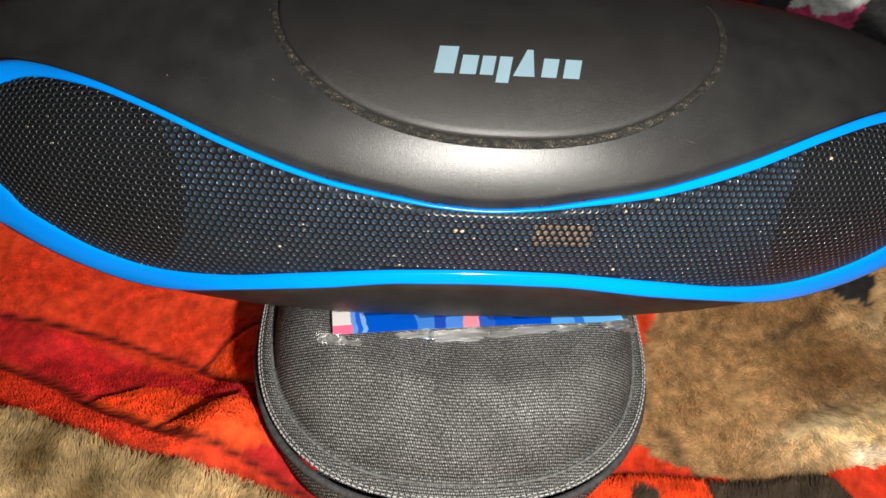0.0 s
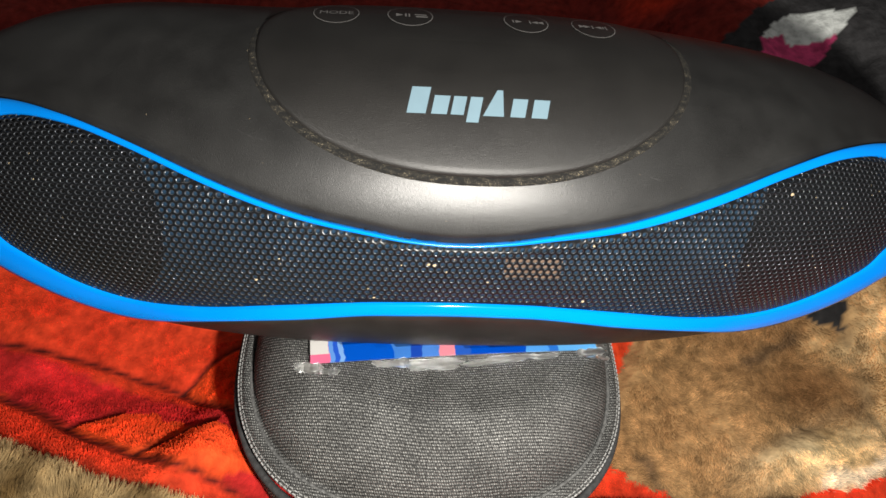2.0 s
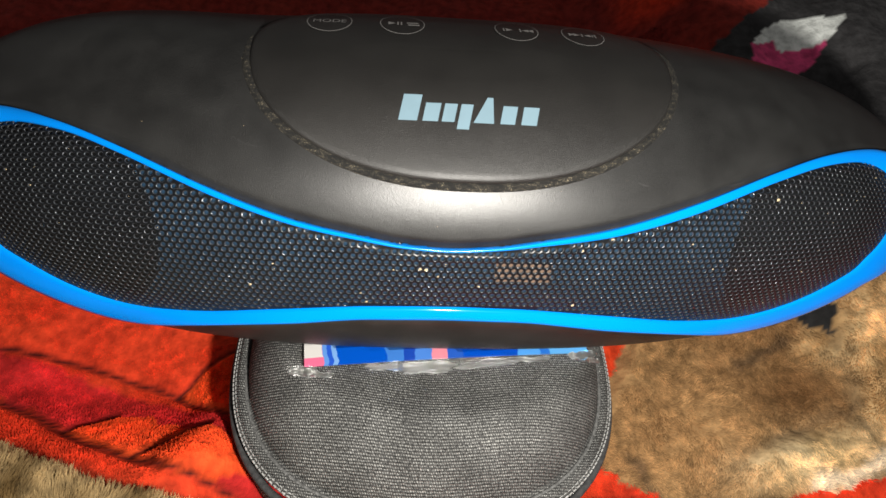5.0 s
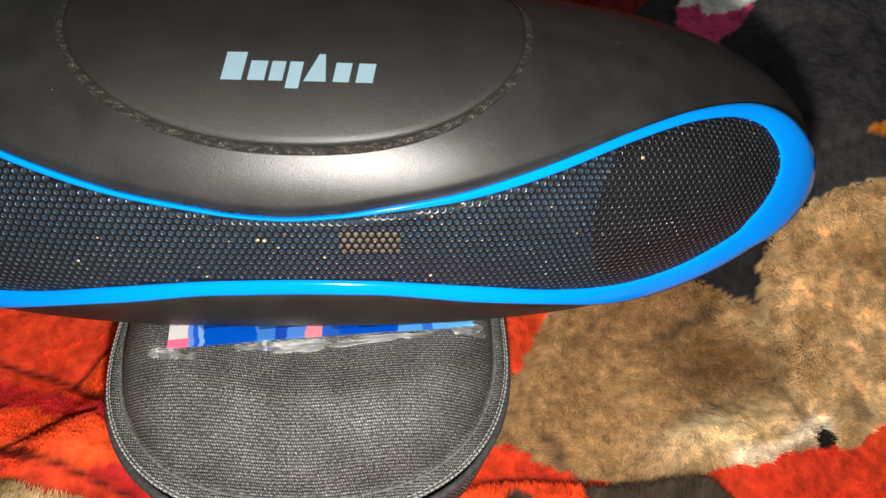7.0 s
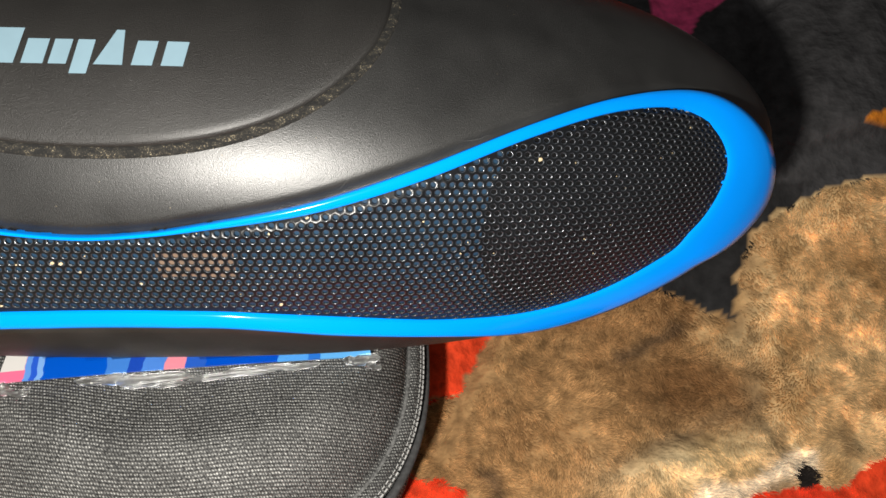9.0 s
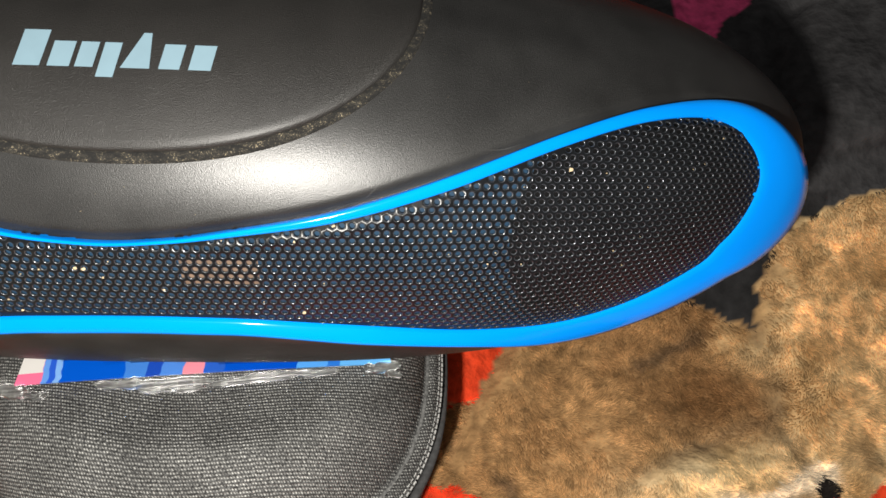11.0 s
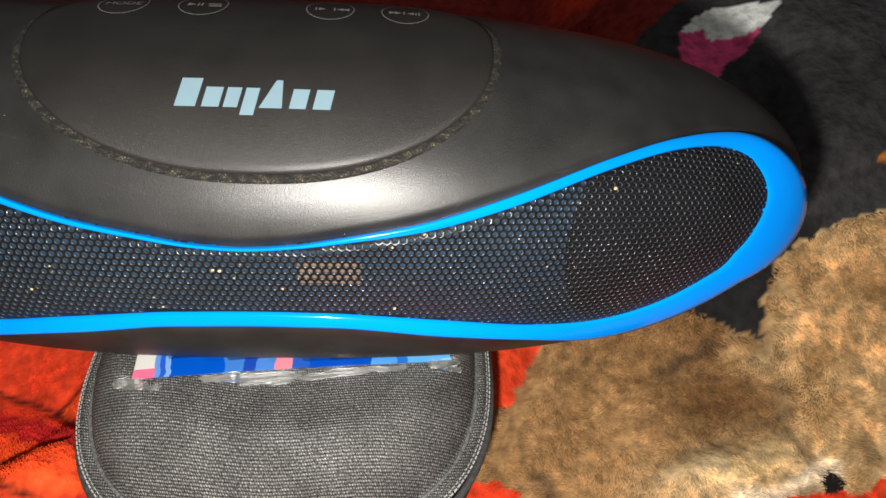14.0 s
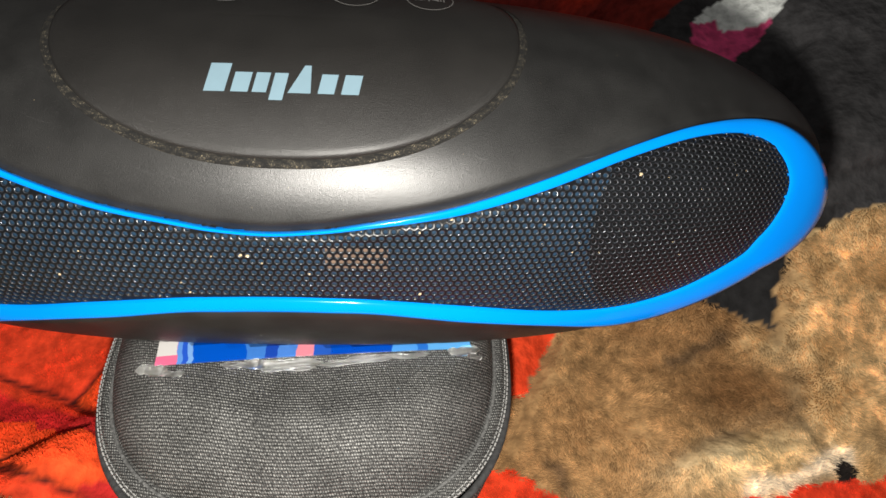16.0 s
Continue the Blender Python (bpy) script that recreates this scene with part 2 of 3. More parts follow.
def spline(points, steps):
    """A smooth closed curve through the points (Catmull-Rom)."""
    p = np.array(points, float)
    t = np.linspace(0, 1, steps, endpoint=False)[:, None]
    a, b, c, d = np.roll(p, 1, 0), p, np.roll(p, -1, 0), np.roll(p, -2, 0)
    rows = [0.5 * (2 * b[i] + (c[i] - a[i]) * t + (2 * a[i] - 5 * b[i] + 4 * c[i] - d[i]) * t ** 2 + (3 * b[i] - a[i] - 3 * c[i] + d[i]) * t ** 3) for i in range(len(p))]
    return np.concatenate(rows)


def tube(path, r, sides=8, closed=True):
    """Vertices and faces of a round cord along a path."""
    path = np.array(path, float)
    n = len(path)
    tan = (np.roll(path, -1, 0) - np.roll(path, 1, 0)) if closed else np.gradient(path, axis=0)
    tan /= np.linalg.norm(tan, axis=1)[:, None]
    side = np.cross(tan, (0, 0, 1.0))
    side /= np.maximum(np.linalg.norm(side, axis=1), 1e-9)[:, None]
    up = np.cross(side, tan)
    a = np.linspace(0, 2 * np.pi, sides, endpoint=False)
    v = path[:, None] + r * (np.cos(a)[None, :, None] * side[:, None] + np.sin(a)[None, :, None] * up[:, None])
    f = []
    for i in range(n if closed else n - 1):
        for j in range(sides):
            k, l = (i + 1) % n, (j + 1) % sides
            f.append((i * sides + j, k * sides + j, k * sides + l, i * sides + l))
    return v.reshape(-1, 3), f


def value_noise(x, y, seed):
    """Smooth noise in -1..1 on a unit lattice."""
    g = np.random.RandomState(seed).uniform(-1, 1, (64, 64))
    xi, yi = np.floor(x).astype(int), np.floor(y).astype(int)
    fx, fy = x - xi, y - yi
    fx, fy = fx * fx * (3 - 2 * fx), fy * fy * (3 - 2 * fy)
    a, b = g[xi % 64, yi % 64], g[(xi + 1) % 64, yi % 64]
    c, d = g[xi % 64, (yi + 1) % 64], g[(xi + 1) % 64, (yi + 1) % 64]
    return (a * (1 - fx) + b * fx) * (1 - fy) + (c * (1 - fx) + d * fx) * fy


# ---- the speaker's form ----
AX = np.array((0.1178, 0.0378, 0.0414))     # half length, half depth, half height
POW = 2.62
SPEAKER = pose(0.0226, 0.1133, 0.0801, 8.81, 0.65, 1.64)


def shell(u, th, off=0.0):
    """A place on the body: u along it from -1 to 1, th degrees up from the front, off metres outward."""
    u, th = np.broadcast_arrays(np.asarray(u, float), np.radians(np.asarray(th, float)))
    rho = np.sqrt(np.maximum(1 - np.abs(u) ** POW, 0))
    q = np.stack([u, -rho * np.cos(th), rho * np.sin(th)], -1)
    g = np.stack([POW * np.abs(u) ** (POW - 1) * np.sign(u), 2 * q[..., 1], 2 * q[..., 2]], -1) / AX
    g /= np.maximum(np.linalg.norm(g, axis=-1), 1e-9)[..., None]
    return q * AX + g * np.asarray(off)[..., None]


def top(x, y, off=0.0):
    """A place on the upper side of the body, over the plan point x, y."""
    x, y = np.asarray(x, float), np.asarray(y, float)
    u = x / AX[0]
    rho = np.sqrt(np.maximum(1 - np.abs(u) ** POW, 0))
    return shell(u, np.degrees(np.arccos(np.clip(-y / AX[1] / rho, -1, 1))), off)


def underside(x, y):
    """Height of the speaker's lower side over world points, high where it is not above them."""
    m = np.array(SPEAKER.inverted())
    z = np.full(np.shape(x), 1.0)
    for h in np.linspace(0.034, 0.085, 52)[::-1]:
        p = np.stack([x, y, np.full(np.shape(x), h)], -1) @ m[:3, :3].T + m[:3, 3]
        q = p / AX
        z = np.where(np.abs(q[..., 0]) ** POW + q[..., 1] ** 2 + q[..., 2] ** 2 < 1, h, z)
    return z


# rims of the blue trim on the right half; the left half mirrors them, a little longer;
# from the top middle round the end to the bottom middle
INNER = [(-.026, 42.0), (.045, 42.75), (.11, 44.2), (.25, 48.5), (.39, 56.1), (.532, 66.9), (.655, 75.7), (.753, 79.8), (.806, 76.3), (.836, 68.4), (.844, 58),
         (.827, 44.5), (.795, 33.3), (.736, 24.4), (.657, 15.6), (.56, 11.5), (.44, 13.2), (.3, 18.1), (.15, 21.6), (.05, 22.6), (-.026, 22.85)]
OUTER = [(-.026, 43.5), (.045, 44.3), (.111, 46.1), (.25, 51), (.39, 59.3), (.532, 70.3), (.655, 79.8), (.775, 87.0), (.856, 84.8), (.918, 75.5), (.946, 60),
         (.944, 37), (.902, 22.6), (.82, 10), (.70, -2.3), (.585, -6.4), (.44, 1.8), (.3, 8.9), (.15, 14.4), (.05, 15.5), (-.026, 15.8)]


def round_trip(half, steps):
    left = []
    for u, t in half[-2:0:-1]:
        longer = 0.055 * max(0, 1 - u / 0.72) + 0.02 * float(smooth01(0.72, 0.9, u))
        left.append((-u - longer, t + (3.0 * math.exp(-((u - 0.82) / 0.12) ** 2) if t > 60 else 0)))
    return spline(half + left, steps)


rim_in, rim_out = round_trip(INNER, 12), round_trip(OUTER, 12)
low = smooth01(34, 27, rim_in[:, 1])[:, None]
rim_in, rim_out = rim_in + (rim_out - rim_in) * 0.13 * low, rim_out + (rim_in - rim_out) * 0.06 * low * smooth01(0.7, 0.45, np.abs(rim_in[:, :1]))
high = (smooth01(-0.78, -0.6, rim_in[:, 0]) * smooth01(0.3, 0.0, rim_in[:, 0]) * (rim_in[:, 1] > 40))[:, None]
rim_in = rim_in + (rim_out - rim_in) * 0.36 * high
rim_mid = rim_in * 0.45 + rim_out * 0.55
DEG = 40.0                                   # degrees to a unit, for tests in the plane of u and th


def within_rim(u, th, rim):
    return inside(u, np.asarray(th) / DEG, [(a, b / DEG) for a, b in rim])


speaker = new("bluetooth_speaker")
speaker.matrix_world = SPEAKER
tagged(speaker, "black rugby-ball bluetooth speaker with blue trim and perforated grille", "speaker")

# body: a closed shell, sunk where the grille goes
us = np.sin(np.linspace(-np.pi / 2, np.pi / 2, 301))
ths = np.concatenate([np.linspace(-25, 95, 201), np.linspace(95, 335, 81)[1:-1]])
U, T = np.meshgrid(us, ths, indexing="ij")
sunk = within_rim(U, T, rim_mid)
edge = [(u * AX[0], math.radians(t) * 0.0385) for u, t in rim_out]
near = from_line(U * AX[0], np.radians(T) * 0.0385, edge + edge[:1])
full = smooth01(92, 125, T) * smooth01(300, 220, T) * (0.005 * smooth01(-0.3, -0.75, U) + 0.001 * smooth01(0.4, 0.8, U))     # the back swells towards the ends to fit its outline in the camera's view
verts = shell(U, T, np.where(sunk, -0.006, -0.0006 * (1 - smooth01(0.0002, 0.0019, near)) + full))
m_ = len(ths)
faces = [(i * m_ + j, (i + 1) * m_ + j, (i + 1) * m_ + (j + 1) % m_, i * m_ + (j + 1) % m_) for i in range(300) for j in range(m_)]
body = mesh_ob("body", verts.reshape(-1, 3), faces, BLACK, speaker, "satin black plastic shell")

# blue baffle behind the grille
ub = np.linspace(-0.9, 0.9, 241)
tb = np.linspace(-12, 90, 121)
U, T = np.meshgrid(ub, tb, indexing="ij")
keep = within_rim(U, T, rim_mid)
verts = shell(U, T, -0.00072).reshape(-1, 3)
faces = [f for f in grid_faces(241, 121) if keep.reshape(-1)[list(f)].all()]
baffle = mesh_ob("baffle", verts, faces, BAFFLE, speaker, "blue plastic baffle behind the grille")

# two round drivers under the ends of the grille
for s in (-1, 1):
    a = np.linspace(0, 2 * np.pi, 48, endpoint=False)
    rows = []
    swell = np.where(np.cos(a) > 0, (np.abs(np.cos(a)) ** 4 + np.abs(np.sin(a)) ** 4) ** -0.25, 1.0)
    for r, off in [(0.0225 * swell, -0.00072), (0.0223 * swell, -0.00066)] + [((0.0215 - 0.0021 * i) * swell, -0.00066) for i in range(10)] + [(0.0003, -0.00066)]:
        rows.append(shell(np.clip(s * (0.0795 - 0.0015 * s + r * np.cos(a)) / AX[0], -0.985, 0.985), 42 + np.degrees(r * np.sin(a) / 0.033), off))
    v = np.stack(rows, 1)
    mesh_ob("driver", v.reshape(-1, 3), grid_faces(48, 13, True), CONE, speaker, "round black loudspeaker driver")

# tan paper label behind the middle of the grille
v = np.array([shell(u, t + 8 * (u - 0.1) * math.sin(40 * u), -0.00066) for u in np.linspace(0.055, 0.152, 8) for t in np.linspace(32.5, 39.5, 5)])
mesh_ob("paper_label", v, grid_faces(8, 5), LABEL, speaker, "tan paper label behind the grille")

# perforated grille: hexagonal cells, each with a real punched hole
PITCH, R0 = 0.00144, 0.0385
cells = []
row = 0
b = math.radians(5) * R0
while b < math.radians(85) * R0:
    a = -0.1 + (PITCH / 2 if row % 2 else 0)
    while a < 0.1:
        cells.append((a, b))
        a += PITCH
    b += PITCH * 0.866
    row += 1
cells = np.array(cells)
grow = rim_in * 0.45 + rim_out * 0.55
cells = cells[within_rim(cells[:, 0] / AX[0], np.degrees(cells[:, 1] / R0), grow)]
k = np.arange(12)
hexr = np.where(k % 2 == 0, PITCH / math.sqrt(3), PITCH / 2) * 1.012
ang = np.radians(90 + 30 * k)
crest = rim_in[(rim_in[:, 1] > 40) & (np.abs(rim_in[:, 0]) < 0.75)]      # the sheet bulges in a soft ridge below the upper trim
crest = crest[np.argsort(crest[:, 0])]
rings = []
for rad, off in ((hexr, -0.0004), (0.00052, -0.0004), (0.00044, -0.00046), (0.00040, -0.0006)):
    A = cells[:, None, 0] + rad * np.cos(ang)
    B = cells[:, None, 1] + rad * np.sin(ang)
    depth = np.radians(np.interp(A / AX[0], crest[:, 0], crest[:, 1])) * R0 - B
    rings.append(shell(A / AX[0], np.degrees(B / R0), off + 0.00033 * np.exp(-((depth - 0.0017) / 0.0009) ** 2)))
v = np.stack(rings, 1)                       # cell, ring, corner, xyz
n = len(cells)
base = (np.arange(n) * 48)[:, None, None]
ri, ki = np.meshgrid(range(3), range(12), indexing="ij")
quad = np.stack([ri * 12 + ki, ri * 12 + (ki + 1) % 12, (ri + 1) * 12 + (ki + 1) % 12, (ri + 1) * 12 + ki], -1)
rim_m = [(u * AX[0], math.radians(t) * R0) for u, t in rim_in]
open_cell = within_rim(cells[:, 0] / AX[0], np.degrees(cells[:, 1] / R0), rim_in) & (from_line(cells[:, 0], cells[:, 1], rim_m + rim_m[:1]) > np.where((cells[:, 1] > math.radians(46) * R0) | ((np.abs(cells[:, 0]) < 0.05) & (cells[:, 1] > math.radians(33) * R0)), 0.0002, 0.0006))
faces = (base[..., None] + quad[None])[open_cell].reshape(-1, 4).tolist()
faces += [tuple(i * 48 + j for j in range(12)) for i in np.where(~open_cell)[0]]
grille = mesh_ob("grille", v.reshape(-1, 3), faces, METAL, speaker, "black perforated metal grille")
grille.data.materials.append(RIM)
slot = np.zeros(len(grille.data.polygons), np.int32)
slot[:36 * open_cell.sum()] = np.tile(np.repeat((0, 1, 0), 12), open_cell.sum())
grille.data.polygons.foreach_set("material_index", slot)

# blue trim: a rounded band between the two rims
prof = [(-0.02, -0.0009), (-0.006, 0.0), (0.02, 0.00022), (0.06, 0.00032), (0.3, 0.00045), (0.6, 0.0004), (0.88, 0.0002), (0.96, 0.00008), (1.0, -0.0002), (1.04, -0.0011)]
low_edge = smooth01(24, 10, rim_out[:, 1])
lift = np.maximum(smooth01(0.72, 0.88, np.abs(rim_out[:, 0])), 0.8 * low_edge)      # ends and lower edge stand proud and lean in towards the grille
lean = [float(np.interp(s, (-0.02, 0.0, 0.06, 0.3, 0.6, 0.88, 1.0), (0.0, 0.0014, 0.0018, 0.0017, 0.001, 0.0003, 0.0))) for s, _ in prof]
edge_out = rim_out * (1 - np.stack([0.013 * lift, 0 * lift], 1)) + np.stack([0 * lift, (3.2 + 2.0 * smooth01(0.25, 0.45, np.abs(rim_out[:, 0]))) * low_edge], 1)
v = np.stack([shell(*(edge_out * (1 - s) + rim_in * s).T, off + ln * lift) for (s, off), ln in zip(prof, lean)], 1)
mesh_ob("trim", v.reshape(-1, 3), grid_faces(len(rim_in), len(prof), True), BLUE, speaker, "glossy blue plastic trim round the grille")

# dust caught in the grille
rng = np.random.RandomState(5)
pick = cells[open_cell][rng.choice(open_cell.sum(), 42, replace=False)]
vs, fs = [], []
for a, b in pick:
    r = rng.uniform(0.00007, 0.00019)
    c0 = shell(a / AX[0], math.degrees(b / R0), -0.0004)
    o = len(vs)
    vs += [c0 + np.array(d) * r for d in ((1, 0, 0), (-1, 0, 0), (0, 1, 0), (0, -1, 0), (0, 0, 1.0), (0, 0, -1))]
    fs += [(o + i, o + j, o + 4) for i, j in ((0, 2), (2, 1), (1, 3), (3, 0))] + [(o + j, o + i, o + 5) for i, j in ((0, 2), (2, 1), (1, 3), (3, 0))]
for u, th, r in ((-0.072, 36.5, 0.0004), (-0.062, 36.3, 0.00042), (0.2, 43.8, 0.00045), (-0.159, 23.4, 0.00032), (-0.169, 27.0, 0.00028), (0.204, 23.3, 0.00038), (-0.353, 28.1, 0.00034), (-0.313, 36.4, 0.00022),
                 (0.544, 61.4, 0.00042), (0.03, 30.8, 0.00026), (0.247, 47.6, 0.0003), (-0.116, 36.0, 0.00022), (0.178, 43.2, 0.0002), (-0.041, 34.1, 0.00024), (0.444, 37.1, 0.0002), (0.393, 46.2, 0.0002)):
    c0 = shell(u, th, -0.0004)
    o = len(vs)
    vs += [c0 + r * rng.uniform(0.7, 1.1) * np.array((math.cos(2 * np.pi * i / 6), 0.5 * math.sin(2 * np.pi * i / 6), 0.7 * math.sin(2 * np.pi * i / 6 + 0.3))) for i in range(6)] + [c0 + np.array((0, -0.4, 0.6)) * r]
    fs += [(o + i, o + (i + 1) % 6, o + 6) for i in range(6)]
tagged(mesh_ob("dust", vs, fs, DUST, grille, "pale dust specks caught in the holes"), kind="stuff")

# fine dust on the shell
vs, fs = [], []
for _ in range(80):
    c0 = shell(rng.uniform(-0.75, 0.75), rng.uniform(50, 120), 0.00003)
    r = rng.uniform(0.00003, 0.00008)
    o = len(vs)
    vs += [c0 + np.array(d) * r for d in ((1, 0, 0), (-1, 0, 0), (0, 1, 0), (0, -1, 0), (0, 0, 1.0))]
    fs += [(o + i, o + j, o + 4) for i, j in ((0, 2), (2, 1), (1, 3), (3, 0))]
tagged(mesh_ob("dust", vs, fs, DUST, body, "pale dust specks on the shell"), kind="stuff")

# faint scuffs rubbed into the shell
SCUFF = material("scuffed_plastic", (0.042, 0.042, 0.042), 0.55, vary=0.4, vary_scale=900)
vs, fs = [], []
for _ in range(18):
    u0, t0, ln = rng.uniform(-0.55, 0.5), rng.uniform(56, 82), rng.uniform(0.002, 0.006)
    slope, w = rng.normal(0, 0.5), rng.uniform(0.00003, 0.00007)
    o = len(vs)
    for i in range(7):
        f = i / 6 - 0.5
        width = w * (1 - 1.8 * abs(f) ** 2) * rng.uniform(0.5, 1)
        a, b = u0 * AX[0] + f * ln, math.radians(t0) * R0 + f * ln * slope + 0.3 * ln * f * f
        vs += [shell(a / AX[0], math.degrees((b - width) / R0), 0.00003), shell(a / AX[0], math.degrees((b + width) / R0), 0.00003)]
    fs += [(o + 2 * i, o + 2 * i + 2, o + 2 * i + 3, o + 2 * i + 1) for i in range(6)]
tagged(mesh_ob("scuff_marks", vs, fs, SCUFF, body, "faint grey scuffs on the shell"), kind="stuff")

# control panel on top, inside a dusty foam ring
YC, EA, EB, EN = 0.0095, 0.0433, 0.0282, 2.3


def oval(k, shrink=0.0):
    c, s = np.cos(k), np.sin(k)
    r = (np.abs(c) ** EN + np.abs(s) ** EN) ** (-1 / EN)
    return -0.0003 + (EA - shrink) * r * c, YC + (np.where(s < 0, EB, 0.0222) - shrink) * r * s


k = np.linspace(0, 2 * np.pi, 160, endpoint=False)
v = np.stack([top(*oval(k, s), off) for s, off in ((-0.0001, -0.0002), (0, 0.00005), (0.0005, 0.00016), (0.001, 0.00014), (0.0016, 0.00002), (0.0017, -0.0002))], 1)
mesh_ob("foam_ring", v.reshape(-1, 3), grid_faces(160, 6, True), FOAM, speaker, "dusty black ring round the control panel")
v = np.stack([top(*oval(k, s), off) for s, off in ((0.0013, -0.0002), (0.0015, 0.00035), (0.002, 0.00055), (0.003, 0.0006), (0.006, 0.0006), (0.011, 0.0006), (0.016, 0.0006), (0.0195, 0.0006), (0.0215, 0.0006))], 1)
fc = grid_faces(160, 9, True) + [tuple(i * 9 + 8 for i in range(160))]
panel = mesh_ob("control_panel", v.reshape(-1, 3), fc, PANEL, speaker, "black oval control panel")


def decal(name, polys, mat, parent, label="", off=0.00068):
    """Flat printed shapes laid on the panel; each polygon is a list of plan points."""
    bm = bmesh.new()
    for poly in polys:
        vv = [bm.verts.new(top(x, y, off)) for x, y in poly]
        bm.faces.new(vv)
    bmesh.ops.triangulate(bm, faces=bm.faces)
    bmesh.ops.recalc_face_normals(bm, faces=bm.faces)
    me = bpy.data.meshes.new(name)
    bm.to_mesh(me)
    bm.free()
    me.materials.append(mat)
    ob = new(name, me)
    ob.parent = parent
    return tagged(ob, label)


def slanted(x0, x1, y0, y1):
    lean = 0.2
    return [(x0 + (y0 + 0.0067) * lean, y0), (x1 + (y0 + 0.0067) * lean, y0), (x1 + (y1 + 0.0067) * lean, y1), (x0 + (y1 + 0.0067) * lean, y1)]


YB, YX, YT = -0.0068, -0.0032, -0.0016
marks = [slanted(-0.0138, -0.0103, YB, YT), slanted(-0.0093, -0.0064, YB, YX), slanted(-0.0057, -0.0033, YB, YX), slanted(-0.0026, -0.0003, YB - 0.0013, YX),
         [(0.0003, YB), (0.0042, YB), (0.0042, YT), (0.0031, YT)], slanted(0.0054, 0.0082, YB, YX), slanted(0.0094, 0.0124, YB, YX)]
for mk in marks:
    decal("logo_bar", [mk], PRINT, panel, "pale blue printed bar")

# four touch buttons with their signs
def ring_poly(cx, cy, rx, ry, w):
    out = []
    for i in range(28):
        a0, a1 = 2 * np.pi * i / 28, 2 * np.pi * (i + 1) / 28
        out.append([(cx + rx * np.cos(a0), cy + ry * np.sin(a0)), (cx + rx * np.cos(a1), cy + ry * np.sin(a1)),
                    (cx + (rx - w) * np.cos(a1), cy + (ry - w) * np.sin(a1)), (cx + (rx - w) * np.cos(a0), cy + (ry - w) * np.sin(a0))])
    return out


def tri(cx, cy, s, way=1):
    return [(cx - way * s * 0.6, cy - s * 0.6), (cx + way * s * 0.6, cy), (cx - way * s * 0.6, cy + s * 0.6)]


def bar(cx, cy, w, h):
    return [(cx - w, cy - h), (cx + w, cy - h), (cx + w, cy + h), (cx - w, cy + h)]


BY, BR = 0.0190, 0.0046
signs = {
    -0.0129: [tri(-0.0150, BY, 0.0013), bar(-0.0138, BY, 0.00016, 0.0008), bar(-0.0131, BY, 0.00016, 0.0008), bar(-0.0108, BY + 0.0004, 0.0012, 0.00028), bar(-0.0106, BY - 0.0006, 0.0012, 0.00028)],
    0.0109: [tri(0.0094, BY, 0.0012), bar(0.0082, BY, 0.00014, 0.0007), bar(0.0117, BY, 0.00014, 0.0008), tri(0.0127, BY, 0.0012, -1), tri(0.0138, BY, 0.0012, -1)],
    0.0252: [tri(0.0228, BY, 0.0012), tri(0.0239, BY, 0.0012), bar(0.0250, BY, 0.00014, 0.0008), tri(0.0262, BY, 0.0012, -1), bar(0.0273, BY, 0.00014, 0.0006), bar(0.0279, BY, 0.00014, 0.0009)],
    -0.0277: [],
}
for bx, polys in signs.items():
    kk = np.linspace(0, 2 * np.pi, 40, endpoint=False)
    rows = [top(bx + r * np.cos(kk), BY + r * np.sin(kk), off) for r, off in ((BR, 0.0005), (BR - 0.0001, 0.00062), (BR - 0.0003, 0.00064), (0.002, 0.00064), (0.0001, 0.00064))]
    btn = mesh_ob("button", np.stack(rows, 1).reshape(-1, 3), grid_faces(40, 5, True), PANEL, panel, "round black touch button with grey sign")
    for poly in ring_poly(bx, BY, BR, BR, 0.00016):
        polys.append(poly)
    decal("sign", polys, GREYPRINT, speaker, "grey printed sign", 0.00072)

word = bpy.data.curves.new("word", "FONT")
word.body, word.size, word.align_x, word.align_y = "MODE", 0.0022, "CENTER", "CENTER"
tmp = new("word", word)
bpy.context.view_layer.update()
wm = bpy.data.meshes.new_from_object(tmp.evaluated_get(bpy.context.evaluated_depsgraph_get()))
bpy.data.objects.remove(tmp)
for vert in wm.vertices:
    vert.co = top(-0.0277 + vert.co.x * 1.1, BY + vert.co.y, 0.00072)
wm.materials.append(GREYPRINT)
word_ob = new("lettering", wm)
word_ob.parent = speaker
tagged(word_ob, "grey printed word MODE")

# ---- the grey cloth case under the speaker ----
CASE = pose(0.0210, 0.0897, 0.0305, -11, 0, 0)
CA, CB, CN, CH = 0.0518, 0.0503, 2.45, 0.0330
case = new("cloth_case")
case.matrix_world = CASE
tagged(case, "charcoal knitted cloth zip case with piped seams, on the blanket", "case")
case_m = np.array(CASE)
case_i = np.array(CASE.inverted())


def squash(p, gap):
    """Presses local points of the case down under the speaker."""
    w = p @ case_m[:3, :3].T + case_m[:3, 3]
    s = (w[..., 0] + 0.0092) / 0.07
    dent = 0.0601 - 0.0047 * s - gap - 0.38 * (w[..., 1] - 0.0745 - 0.0083 * s)
    w[..., 2] = np.minimum(w[..., 2], np.minimum(dent, underside(w[..., 0], w[..., 1]) - gap))
    return w @ case_i[:3, :3].T + case_i[:3, 3]


